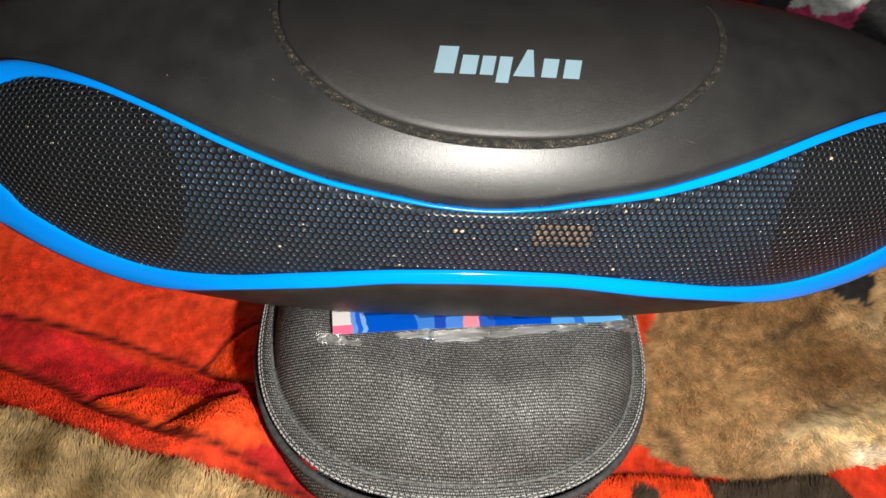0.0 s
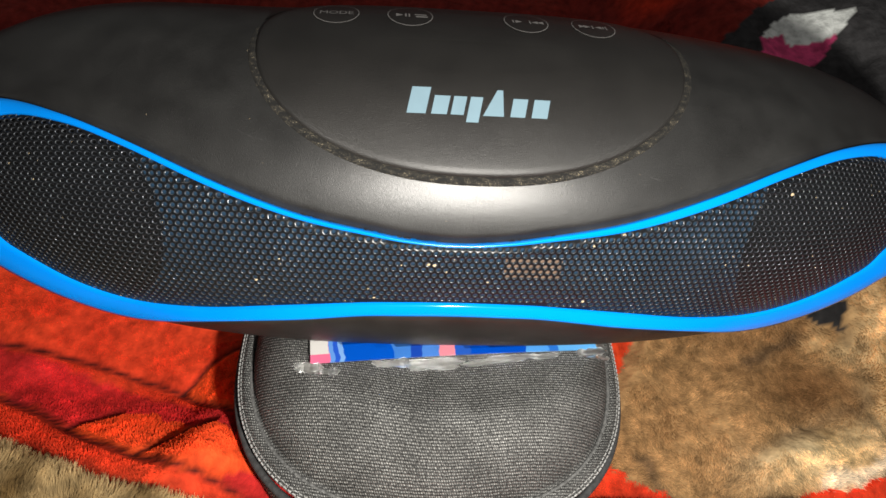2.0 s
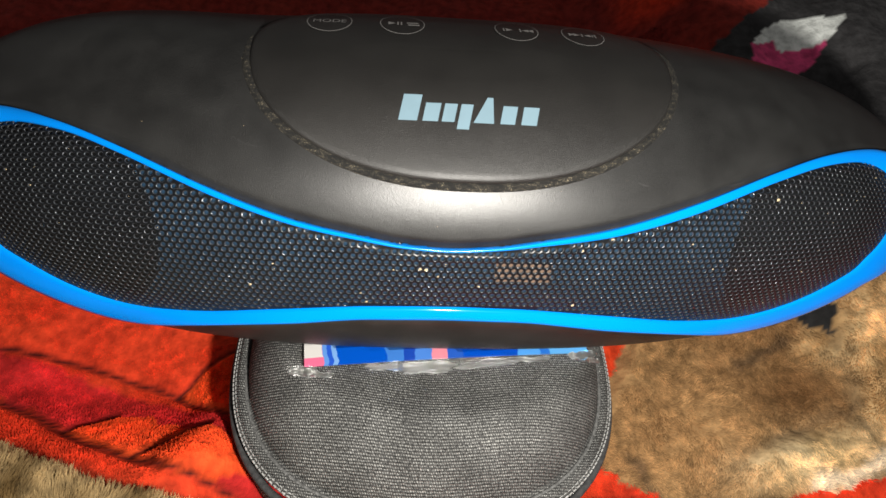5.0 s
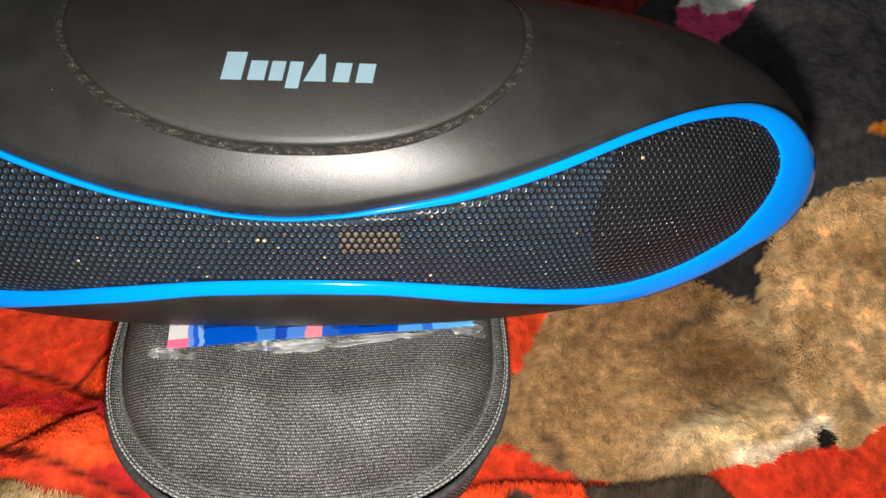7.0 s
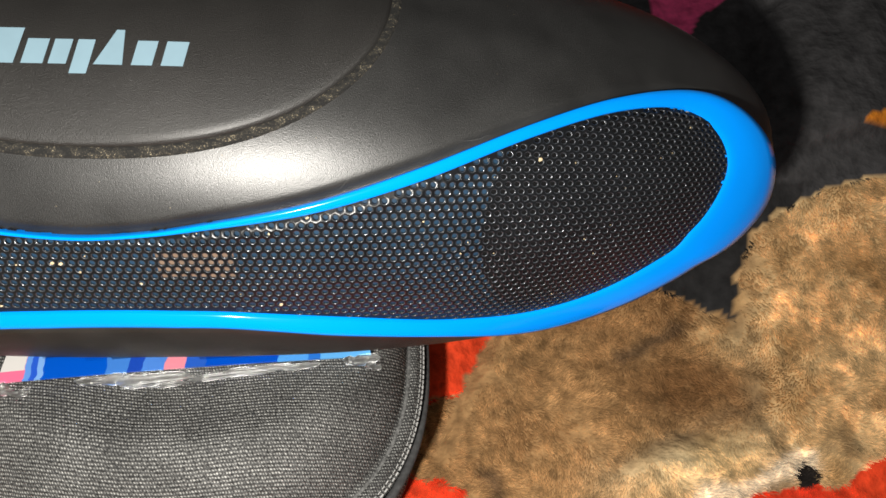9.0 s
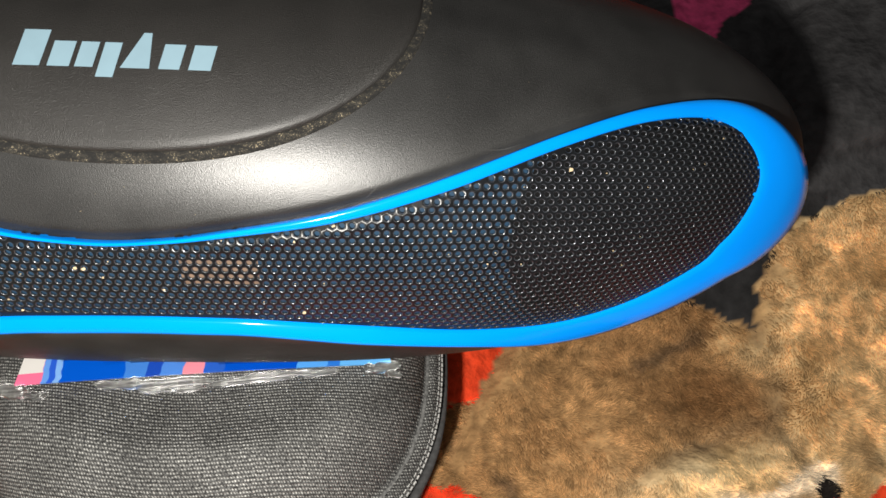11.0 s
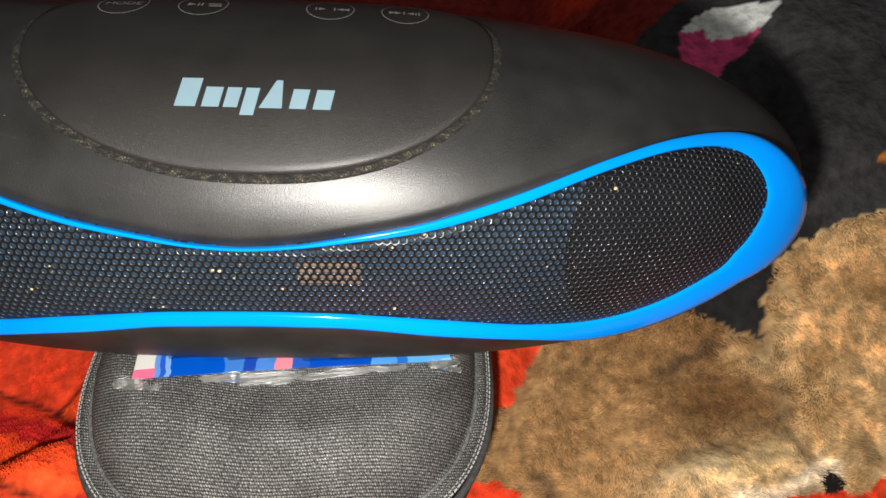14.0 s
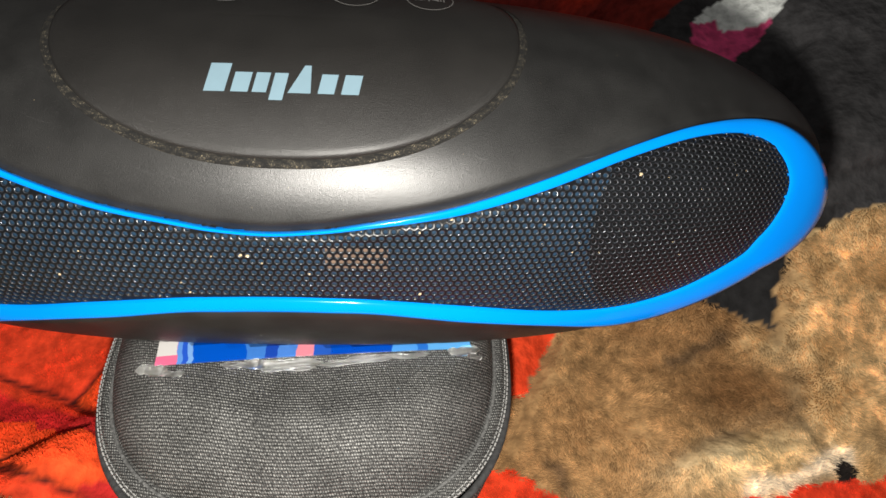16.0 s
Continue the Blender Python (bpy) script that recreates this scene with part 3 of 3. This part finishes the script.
def case_point(k, rho, z):
    c, s = np.cos(k), np.sin(k)
    r = (np.abs(c) ** CN + np.abs(s) ** CN) ** (-1 / CN) * rho
    return np.stack(np.broadcast_arrays(CA * r * c, CB * r * s, z), -1)


def knit(ob, verts, faces):
    layer = ob.data.uv_layers.new(name="knit")
    wave = [value_noise(verts[:, 0] * 45 + 5, verts[:, 1] * 45 + 5, seed) for seed in (51, 52)]
    for loop in ob.data.loops:
        p = verts[loop.vertex_index]
        layer.data[loop.index].uv = (p[0] + 0.002 * wave[0][loop.vertex_index], p[1] + 0.35 * p[2] + 0.0013 * wave[1][loop.vertex_index] - 1.6 * abs(p[0]) ** 2)


k = np.linspace(0, 2 * np.pi, 144, endpoint=False)
rhos = np.concatenate([np.linspace(0.02, 0.8, 26), np.linspace(0.815, 0.955, 16), (0.965, 0.975, 0.985, 0.995)])
rows = []
for r in rhos:
    z = 0.0035 + (CH - 0.0035) * (1 - min(r / 0.915, 1) ** 3.0) ** 0.62 + 0.0012 * smooth01(0.915, 0.935, r) - 0.0025 * smooth01(0.95, 0.995, r)
    rows.append(case_point(k, r, z + 0.001))
v = squash(np.stack(rows, 1), 0.0012).reshape(-1, 3)
fc = grid_faces(144, len(rhos), True) + [tuple(i * len(rhos) for i in range(144))]
lid = mesh_ob("lid", v, fc, CLOTH, case, "domed charcoal knit lid")
knit(lid, v, fc)
rows = [case_point(k, r, z) for r, z in ((0.995, 0.0), (1.0, -0.003), (1.0, -0.009), (0.985, -0.017), (0.93, -0.0245), (0.8, -0.0285), (0.5, -0.030), (0.02, -0.0302))]
v = np.stack(rows, 1).reshape(-1, 3)
fc = grid_faces(144, 8, True) + [tuple(i * 8 + 7 for i in range(144))]
low = mesh_ob("base_shell", v, fc, CLOTH, case, "charcoal knit lower shell")
knit(low, v, fc)
for rho, z, r, stuff in ((1.003, -0.0006, 0.0010, PIPE), (0.926, 0.0052, 0.0005, FUZZ)):
    path = case_point(np.linspace(0, 2 * np.pi, 200, endpoint=False), rho, z)
    v, f = tube(squash(path, 0.002), r)
    mesh_ob("piping", v, f, stuff, case, "dark grey cord piping" if stuff is PIPE else "frayed grey cloth edge along the seam")
# pale stitches along the outer piping
vs, fs = [], []
for rho, z in ((0.991, 0.0038), (0.978, 0.0043)):
    dense = case_point(np.linspace(0, 2 * np.pi, 1200, endpoint=False), rho, z)
    for i in range(0, 1200, 5):
        seg, f = tube(squash(dense[i:i + 4], 0.003), 0.0002 if rho > 0.98 else 0.00013, 5, False)
        fs += [tuple(q + len(vs) for q in one) for one in f]
        vs += list(seg)
tagged(mesh_ob("stitching", vs, fs, THREAD, case, "pale grey stitches along the seam"), kind="stuff")

# ---- printed card glued on the case ----
front0, front1 = np.array((-0.0092, 0.0745, 0.0606)), np.array((0.0608, 0.0828, 0.0559))
nx, ny = 60, 16
S, D = np.meshgrid(np.linspace(0, 1, nx), np.linspace(0, 1, ny), indexing="ij")
p = front0 + S[..., None] * (front1 - front0) + D[..., None] * np.array((-0.003, 0.024, -0.008))
p[..., 2] += 0.0010 * np.sin(S * np.pi)
p[..., 2] = np.minimum(p[..., 2], underside(p[..., 0], p[..., 1]) - 0.0006)
under = p.copy()
under[..., 2] -= 0.0005
v = np.concatenate([p.reshape(-1, 3), under.reshape(-1, 3)])
fc = grid_faces(nx, ny)
fc = [f[::-1] for f in fc] + [tuple(i + nx * ny for i in f) for f in fc]
edge = [i * ny for i in range(nx)] + [(nx - 1) * ny + j for j in range(1, ny)] + [i * ny + ny - 1 for i in range(nx - 2, -1, -1)] + [j for j in range(ny - 2, 0, -1)]
fc += [(a, b, b + nx * ny, a + nx * ny) for a, b in zip(edge, edge[1:] + edge[:1])]
card = mesh_ob("printed_card", v, fc, CARD, None, smooth=False)
tagged(card, "blue and pink printed card glued between speaker and cloth case", "card")
layer = card.data.uv_layers.new(name="print")
for loop in card.data.loops:
    i = loop.vertex_index % (nx * ny)
    layer.data[loop.index].uv = (S.reshape(-1)[i], D.reshape(-1)[i])

# hot glue squeezed out along the card's front edge
def glue_bead(s0, s1, out, r0, seed):
    rr = np.random.RandomState(seed)
    n = 26
    t = np.linspace(0, 1, n)
    s = s0 + (s1 - s0) * t
    wav = np.interp(t, np.linspace(0, 1, 4), rr.uniform(-1, 1, 4))
    y_out = out + 0.0005 * wav
    path = front0 + s[:, None] * (front1 - front0)
    path[:, 1] -= y_out
    path[:, 2] += 0.42 * y_out + 0.0001
    v, f = tube(path, 1.0, 10, False)
    rad = r0 * (0.65 + 0.5 * np.interp(t, np.linspace(0, 1, 5), rr.uniform(0, 1.4, 5))) * np.minimum(1, 6 * np.minimum(t, 1 - t) + 0.12)
    v = (v.reshape(n, 10, 3) - path[:, None]) * rad[:, None, None] + path[:, None]
    v[..., 2] = path[:, None, 2] + (v[..., 2] - path[:, None, 2]) * 0.6
    return v.reshape(-1, 3), f + [tuple(range(10))[::-1], tuple((n - 1) * 10 + i for i in range(10))]


for i, (s0, s1, out, r0) in enumerate(((-0.05, 0.045, 0.0016, 0.0013), (0.02, 0.10, 0.0030, 0.0007), (0.2, 0.34, 0.0011, 0.0011), (0.30, 0.52, 0.0022, 0.0012), (0.33, 0.50, 0.0034, 0.0006),
                                      (0.50, 0.74, 0.0024, 0.0008), (0.58, 0.80, 0.0014, 0.0007), (0.74, 0.86, 0.0012, 0.0006), (0.92, 1.03, 0.0009, 0.0011), (0.985, 1.035, 0.0028, 0.0007))):
    v, f = glue_bead(s0, s1, out, r0 * 0.95, 40 + i)
    mesh_ob("glue_bead", v, f, GLUE, card, "clear bead of hot glue").visible_shadow = False

# ---- blanket ----
SEAMS = [
    [(-0.16, 0.112), (-0.11, 0.102), (-0.1, 0.101), (-0.088, 0.099), (-0.075, 0.096), (-0.063, 0.092), (-0.055, 0.089), (-0.044, 0.083), (-0.035, 0.078)],
    [(-0.055, 0.089), (-0.052, 0.092), (-0.048, 0.098), (-0.039, 0.102), (-0.02, 0.11)],
    [(-0.14, 0.098), (-0.096, 0.08), (-0.087, 0.076), (-0.077, 0.07), (-0.068, 0.066), (-0.055, 0.061), (-0.042, 0.057), (-0.034, 0.054), (0.0, 0.042)],
    [(-0.078, 0.071), (-0.075, 0.075), (-0.069, 0.079)],
    [(-0.055, 0.061), (-0.051, 0.065), (-0.044, 0.071), (-0.038, 0.073)],
]
LIP = [(-0.3, 0.09), (-0.089, 0.06), (-0.081, 0.059), (-0.073, 0.055), (-0.064, 0.053), (-0.052, 0.049), (-0.036, 0.047), (-0.017, 0.044), (0.01, 0.041), (0.035, 0.044),
       (0.055, 0.0525), (0.07, 0.0555), (0.089, 0.0565), (0.105, 0.055), (0.120, 0.0565), (0.135, 0.0575), (0.141, 0.052), (0.16, 0.02)]
FLAP = LIP + [(0.2, -0.3), (-0.3, -0.3)]
BROWN = [(0.1, 0.125), (0.092, 0.11), (0.087, 0.102), (0.0826, 0.0955), (0.076, 0.093), (0.066, 0.088), (0.064, 0.072), (0.075, 0.0702), (0.0872, 0.0668), (0.1004, 0.060), (0.122, 0.058), (0.132, 0.060), (0.14, 0.062), (0.153, 0.063),
         (0.1742, 0.0692), (0.1889, 0.0694), (0.1989, 0.0764), (0.294, 0.098), (0.314, 0.157), (0.2083, 0.1515), (0.203, 0.1518), (0.193, 0.1492), (0.1803, 0.1449), (0.1705, 0.1382), (0.1671, 0.1328), (0.1658, 0.1247), (0.1648, 0.1153), (0.1575, 0.1195), (0.1496, 0.1252), (0.12, 0.135)]
DARK = [(0.10, 0.192), (0.118, 0.137), (0.1496, 0.1246), (0.1575, 0.1185), (0.1648, 0.1143), (0.168, 0.125), (0.1723, 0.136), (0.191, 0.144), (0.5, 0.15), (0.5, 0.6), (0.22, 0.6), (0.201, 0.275), (0.173, 0.262), (0.152, 0.244), (0.13, 0.222)]
WHITE = [(0.1472, 0.2252), (0.155, 0.2358), (0.1631, 0.2407), (0.1734, 0.241), (0.1866, 0.2383), (0.1787, 0.2292), (0.1723, 0.2264), (0.165, 0.2247), (0.1588, 0.2235), (0.1579, 0.2299)]
PINK = [(0.1472, 0.2252), (0.1579, 0.2299), (0.1588, 0.2235), (0.165, 0.2247), (0.1723, 0.2264), (0.1787, 0.2292), (0.1701, 0.2165), (0.1617, 0.2104), (0.156, 0.2), (0.144, 0.205)]
PATCHES = [[(-0.078, 0.071), (-0.069, 0.079), (-0.058, 0.077), (-0.044, 0.071), (-0.055, 0.061), (-0.066, 0.066)],
           [(-0.055, 0.061), (-0.044, 0.071), (-0.038, 0.073), (-0.02, 0.06), (-0.034, 0.054)],
           [(-0.055, 0.089), (-0.048, 0.098), (-0.039, 0.102), (-0.01, 0.09), (-0.025, 0.073), (-0.044, 0.083)]]
CREASES = [([(0.1862, 0.217), (0.1773, 0.2061), (0.1743, 0.1968), (0.1732, 0.1852), (0.1731, 0.1743)], 0.0032), ([(0.1648, 0.1153), (0.168, 0.108), (0.1688, 0.1013), (0.1707, 0.0883), (0.1746, 0.0813)], 0.0028), ([(0.1276, 0.0752), (0.1423, 0.0828), (0.1588, 0.0861), (0.1702, 0.0913)], 0.0020),
           ([(0.0926, 0.113), (0.087, 0.1022), (0.0826, 0.0943), (0.0791, 0.0863), (0.0763, 0.079)], 0.0030)]
ORANGE = [(0.199, 0.1648), (0.2045, 0.1678), (0.30, 0.19), (0.30, 0.166), (0.206, 0.1645)]


def height(x, y):
    z = 0.042 * smooth01(0.092, 0.048, y) * smooth01(0.0, -0.045, x)
    z = z + 0.035 * smooth01(0.105, 0.180, y) * smooth01(0.09, 0.14, x)
    z = z + 0.006 * smooth01(0.160, 0.1665, y + 0.14 * (0.2 - x)) * smooth01(0.17, 0.2, x)
    z = z + 0.010 * smooth01(-0.052, -0.034, x) * smooth01(-0.01, -0.025, x) * smooth01(0.05, 0.062, y) * smooth01(0.115, 0.10, y)
    z = z + 0.0045 * value_noise(x * 28 + 7, y * 28 + 3, 1) + 0.0015 * value_noise(x * 90, y * 90, 2)
    z = z + 0.0065 * inside(x, y, FLAP) * smooth01(-0.0005, 0.0025, from_line(x, y, LIP))
    z = z + 0.012 * smooth01(0.15, 0.178, x) * smooth01(0.066, 0.10, y) * (1 - 0.6 * smooth01(0.12, 0.18, y)) + 0.005 * np.exp(-((x - 0.148) / 0.022) ** 2 - ((y - 0.0735) / 0.009) ** 2) + 0.005 * np.exp(-((x - 0.118) / 0.025) ** 2 - ((y - 0.092) / 0.018) ** 2)
    for s in SEAMS:
        z = z - 0.0013 * np.exp(-(from_line(x, y, s) / 0.0016) ** 2)
    for line, deep in CREASES:
        z = z - deep * np.exp(-(from_line(x, y, line) / 0.0035) ** 2)
    return z - 0.003 - 0.02 * smooth01(0.3, 0.9, np.hypot(x, y - 0.1))


def dye_and_shade(x, y):
    """The printed colour of the plush at each place, with some shade painted in."""
    jx = x + 0.0014 * value_noise(x * 260, y * 260, 11)
    jy = y + 0.0014 * value_noise(x * 260, y * 260, 12)
    n1, n2 = value_noise(x * 45, y * 45, 13), value_noise(x * 130, y * 130, 14)
    t = np.clip(0.5 + 0.3 * n1 + 0.14 * n2, 0, 1)[..., None]
    col = np.array((0.68, 0.038, 0.015)) * (1 - t) + np.array((0.85, 0.074, 0.020)) * t
    band = (smooth01(0.0, 0.003, 0.1 - 0.33 * (jx + 0.1) - jy) * smooth01(0.0, 0.003, jy - (0.079 - 0.42 * (jx + 0.095))))[..., None] * 0.8
    col = col * (1 - band) + np.array((0.58, 0.018, 0.026)) * (1 + 0.35 * n2[..., None]) * band
    for patch in PATCHES:
        f = inside(jx, jy, patch)[..., None] * 0.8
        col = col * (1 - f) + np.array((0.95, 0.10, 0.018)) * (1 + 0.25 * n2[..., None]) * f
    # speaker's shadow on the red behind it, darkened in the colour
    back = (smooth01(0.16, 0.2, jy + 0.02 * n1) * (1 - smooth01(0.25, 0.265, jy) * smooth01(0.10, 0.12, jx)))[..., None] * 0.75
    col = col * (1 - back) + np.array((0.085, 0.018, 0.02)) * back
    for s in SEAMS:
        f = np.exp(-(from_line(x + 0.0005 * n2, y + 0.0005 * n2, s) / 0.0009) ** 2)[..., None]
        col = col * (1 - 0.95 * f) + np.array((0.03, 0.006, 0.006)) * 0.95 * f

    def lay(poly, c):
        nonlocal col
        col = np.where(inside(jx, jy, poly)[..., None], c, col)

    fur = np.clip(0.5 + 0.24 * value_noise(x * 40 + 9, y * 34, 15) + 0.14 * value_noise(x * 240, y * 240, 16), 0, 1)[..., None]
    # black is deeper in the notch near the speaker's end
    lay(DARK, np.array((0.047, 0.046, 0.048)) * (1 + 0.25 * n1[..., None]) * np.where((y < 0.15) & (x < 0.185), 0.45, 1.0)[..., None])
    brown = np.array((0.235, 0.116, 0.046)) * (1 - fur) + np.array((0.51, 0.308, 0.137)) * fur
    # right mound brightened in the colour against the torch's falloff; curls vary at random
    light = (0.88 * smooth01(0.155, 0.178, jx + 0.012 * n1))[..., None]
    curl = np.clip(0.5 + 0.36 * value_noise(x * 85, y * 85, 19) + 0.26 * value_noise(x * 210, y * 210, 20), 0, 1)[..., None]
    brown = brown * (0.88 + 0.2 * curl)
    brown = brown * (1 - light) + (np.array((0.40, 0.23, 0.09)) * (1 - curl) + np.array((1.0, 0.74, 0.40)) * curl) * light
    # shading in the middle of the brown fur, put into the colour
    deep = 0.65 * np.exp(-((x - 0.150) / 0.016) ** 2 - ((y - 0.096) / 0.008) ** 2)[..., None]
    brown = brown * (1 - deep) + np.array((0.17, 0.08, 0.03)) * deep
    pale = np.exp(-((x - 0.150) / 0.024) ** 2 - ((y - 0.0735 - 0.2 * (x - 0.15)) / 0.0085) ** 2)[..., None] * 0.9
    brown = brown * (1 - pale) + (np.array((0.68, 0.48, 0.23)) * (1 - curl) + np.array((1.0, 0.82, 0.50)) * curl) * pale
    muzzle = np.clip(1.3 * np.exp(-(from_line(jx, jy, [(0.146, 0.0652), (0.161, 0.068), (0.171, 0.0735), (0.179, 0.0765)]) / 0.0026) ** 2), 0, 1)[..., None] * 0.85
    brown = brown * (1 - muzzle) + np.array((0.86, 0.74, 0.57)) * muzzle
    # printed smudges, and shade in the creases painted as dark lines
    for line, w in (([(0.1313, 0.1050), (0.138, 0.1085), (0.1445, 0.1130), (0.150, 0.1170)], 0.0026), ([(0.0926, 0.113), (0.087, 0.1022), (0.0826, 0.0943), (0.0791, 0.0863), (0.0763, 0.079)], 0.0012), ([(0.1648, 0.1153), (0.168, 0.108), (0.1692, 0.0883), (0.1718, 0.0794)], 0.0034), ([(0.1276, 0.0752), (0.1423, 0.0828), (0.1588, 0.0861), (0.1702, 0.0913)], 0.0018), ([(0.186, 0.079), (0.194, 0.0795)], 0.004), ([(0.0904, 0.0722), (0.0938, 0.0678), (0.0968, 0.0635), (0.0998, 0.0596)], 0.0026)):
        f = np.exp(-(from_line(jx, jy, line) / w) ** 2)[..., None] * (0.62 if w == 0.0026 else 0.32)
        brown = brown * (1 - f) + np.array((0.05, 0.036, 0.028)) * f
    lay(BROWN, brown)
    nose = (np.hypot(jx - 0.1779, jy - 0.0715) < 0.0037)[..., None]
    col = np.where(nose, np.array((0.02, 0.016, 0.014)), col)
    jx, jy = x, y
    lay(PINK, np.array((0.85, 0.09, 0.26)))
    lay(WHITE, np.array((0.93, 0.97, 0.94)))
    lay(ORANGE, np.array((0.6, 0.2, 0.02)))
    gold = np.clip(0.5 + 0.5 * value_noise(x * 150, y * 90, 18) + 0.3 * n2, 0, 1)[..., None]
    lip = np.array((0.13, 0.08, 0.03)) * (1 - gold) + np.array((0.5, 0.36, 0.18)) * gold
    lip = np.where((jx > 0.02)[..., None], np.array((0.85, 0.08, 0.018)) * (1 + 0.3 * n2[..., None]), lip)
    lip = np.where(((jx > 0.098) | (np.hypot(jx - 0.0775, jy - 0.0485) < 0.0045))[..., None], np.array((0.07, 0.05, 0.035)), lip)
    # shadow behind the folded lip, painted along its edge
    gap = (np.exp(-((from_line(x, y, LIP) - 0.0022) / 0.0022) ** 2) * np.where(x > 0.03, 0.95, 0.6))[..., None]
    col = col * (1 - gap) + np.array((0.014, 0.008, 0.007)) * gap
    jx, jy = x + 0.001 * n2, y + 0.001 * n2
    lay(FLAP, lip)
    return col


def paint(ob, colours):
    layer = ob.data.color_attributes.new("dye_and_shade", "FLOAT_COLOR", "POINT")
    layer.data.foreach_set("color", np.concatenate([colours, np.ones((len(colours), 1))], 1).astype(np.float32).ravel())


def stretched(lo, hi, a, b, fine, coarse):
    return np.unique(np.concatenate([np.geomspace(1, 1 + a - lo, coarse)[::-1] * -1 + 1 + a, np.linspace(a, b, fine), np.geomspace(1, 1 + hi - b, coarse) - 1 + b]).round(5))


gx, gy = stretched(-0.9, 0.95, -0.17, 0.29, 330, 16), stretched(-0.7, 1.0, 0.02, 0.31, 220, 16)
X, Y = np.meshgrid(gx, gy, indexing="ij")
v = np.stack([X, Y, height(X, Y)], -1).reshape(-1, 3)
blanket = mesh_ob("blanket", v, grid_faces(len(gx), len(gy)), PLUSH)
paint(blanket, dye_and_shade(X, Y).reshape(-1, 3))
tagged(blanket, "plush blanket printed in red, brown, black and pink", "blanket", kind="structure")

# pile: short leaning fibres over the part of the blanket that is near
rng = np.random.RandomState(21)
N = 620000
px, py = rng.uniform(-0.14, 0.25, N), rng.uniform(0.03, 0.25, N)
seen = ~((px > -0.06) & (px < 0.09) & (py > 0.105)) & ~((px > 0.09) & (px < 0.125) & (py > 0.125) & (py < 0.19))
px, py = px[seen], py[seen]
bare = np.min([from_line(px, py, s) for s in SEAMS], 0) < 0.0011
free = ~bare & ~((np.abs((px - 0.022) / 0.05) ** 2.6 + np.abs((py - 0.0915) / 0.042) ** 2.6) < 1)
px, py = px[free], py[free]
N = len(px)
flap = inside(px, py, FLAP)
away = np.min([from_line(px, py, s) for s in SEAMS], 0)
away = np.minimum(away, np.where(flap, 1.0, from_line(px, py, LIP)))
brownish = inside(px, py, BROWN)
lip_d = from_line(px, py, LIP)
fringe = flap & (lip_d < 0.007)
lng = (rng.uniform(0.0012, 0.0025, N) + 0.0006 * brownish + 0.0014 * flap + 0.0012 * fringe) * (0.1 + 0.9 * smooth01(0.0009, 0.0035, away)) * np.where(inside(px, py, DARK) & ~brownish, 0.22, 1.0) * np.where((py > 0.19) & (px > 0.12), 0.4, 1.0) * np.where(brownish, 0.9, np.where(flap, 1.0, 0.58))
dirn = 2.2 * value_noise(px * 42, py * 42, 31) + 1.1 * value_noise(px * 230, py * 230, 32) - 1.3 + rng.normal(0, 0.25, N)
dirn = np.where(brownish, dirn, 2.0 + 0.7 * value_noise(px * 40, py * 40, 36) + 0.6 * value_noise(px * 200, py * 200, 37) + rng.normal(0, 0.3, N))
dirn = np.where(fringe, 1.45 + 0.5 * value_noise(px * 200, py * 200, 34) + rng.normal(0, 0.2, N), dirn)
up = 0.5 + 0.16 * value_noise(px * 80, py * 80, 33) + rng.uniform(-0.1, 0.25, N) + 0.2 * flap
d = np.stack([np.cos(dirn), np.sin(dirn), np.clip(up, 0.12, 2)], -1)
d /= np.linalg.norm(d, axis=1)[:, None]
sd = np.stack([-np.sin(dirn), np.cos(dirn), np.zeros(N)], -1)
wd = rng.uniform(0.00008, 0.00018, N)[:, None]
root = np.stack([px, py, height(px, py) - 0.0003], -1)
bend = np.array((0, 0, -1.0)) * (lng * 0.22)[:, None]
mid, tip = root + d * (lng * 0.55)[:, None], root + d * lng[:, None] + bend
v = np.stack([root - sd * wd, root + sd * wd, mid - sd * wd * 0.8, mid + sd * wd * 0.8, tip], 1).reshape(-1, 3)
o = (np.arange(N) * 5)[:, None]
quads, tris = o + np.array((0, 1, 3, 2)), o + np.array((2, 3, 4))
me = bpy.data.meshes.new("pile")
me.vertices.add(N * 5)
me.vertices.foreach_set("co", v.astype(np.float32).ravel())
me.loops.add(N * 7)
me.loops.foreach_set("vertex_index", np.concatenate([quads, tris], 1).astype(np.int32).ravel())
me.polygons.add(N * 2)
starts = (np.arange(N)[:, None] * 7 + np.array((0, 4))).ravel()
me.polygons.foreach_set("loop_start", starts.astype(np.int32))
me.materials.append(PILE)
me.update(calc_edges=True)
me.validate()
pile = new("pile", me)
pile.parent = blanket
tagged(pile, "short plush fibres", kind="stuff")
shade = (np.where(brownish, rng.uniform(0.75, 1.45, N), rng.uniform(0.86, 1.16, N)) * (1 + np.where(brownish, 0.18, 0.12) * value_noise(px * 420, py * 420, 35) + 0.12 * value_noise(px * 800, py * 800, 38)))[:, None]
cols = dye_and_shade(px, py) * shade
# roots darker, tips paler: depth of the pile put into the colour
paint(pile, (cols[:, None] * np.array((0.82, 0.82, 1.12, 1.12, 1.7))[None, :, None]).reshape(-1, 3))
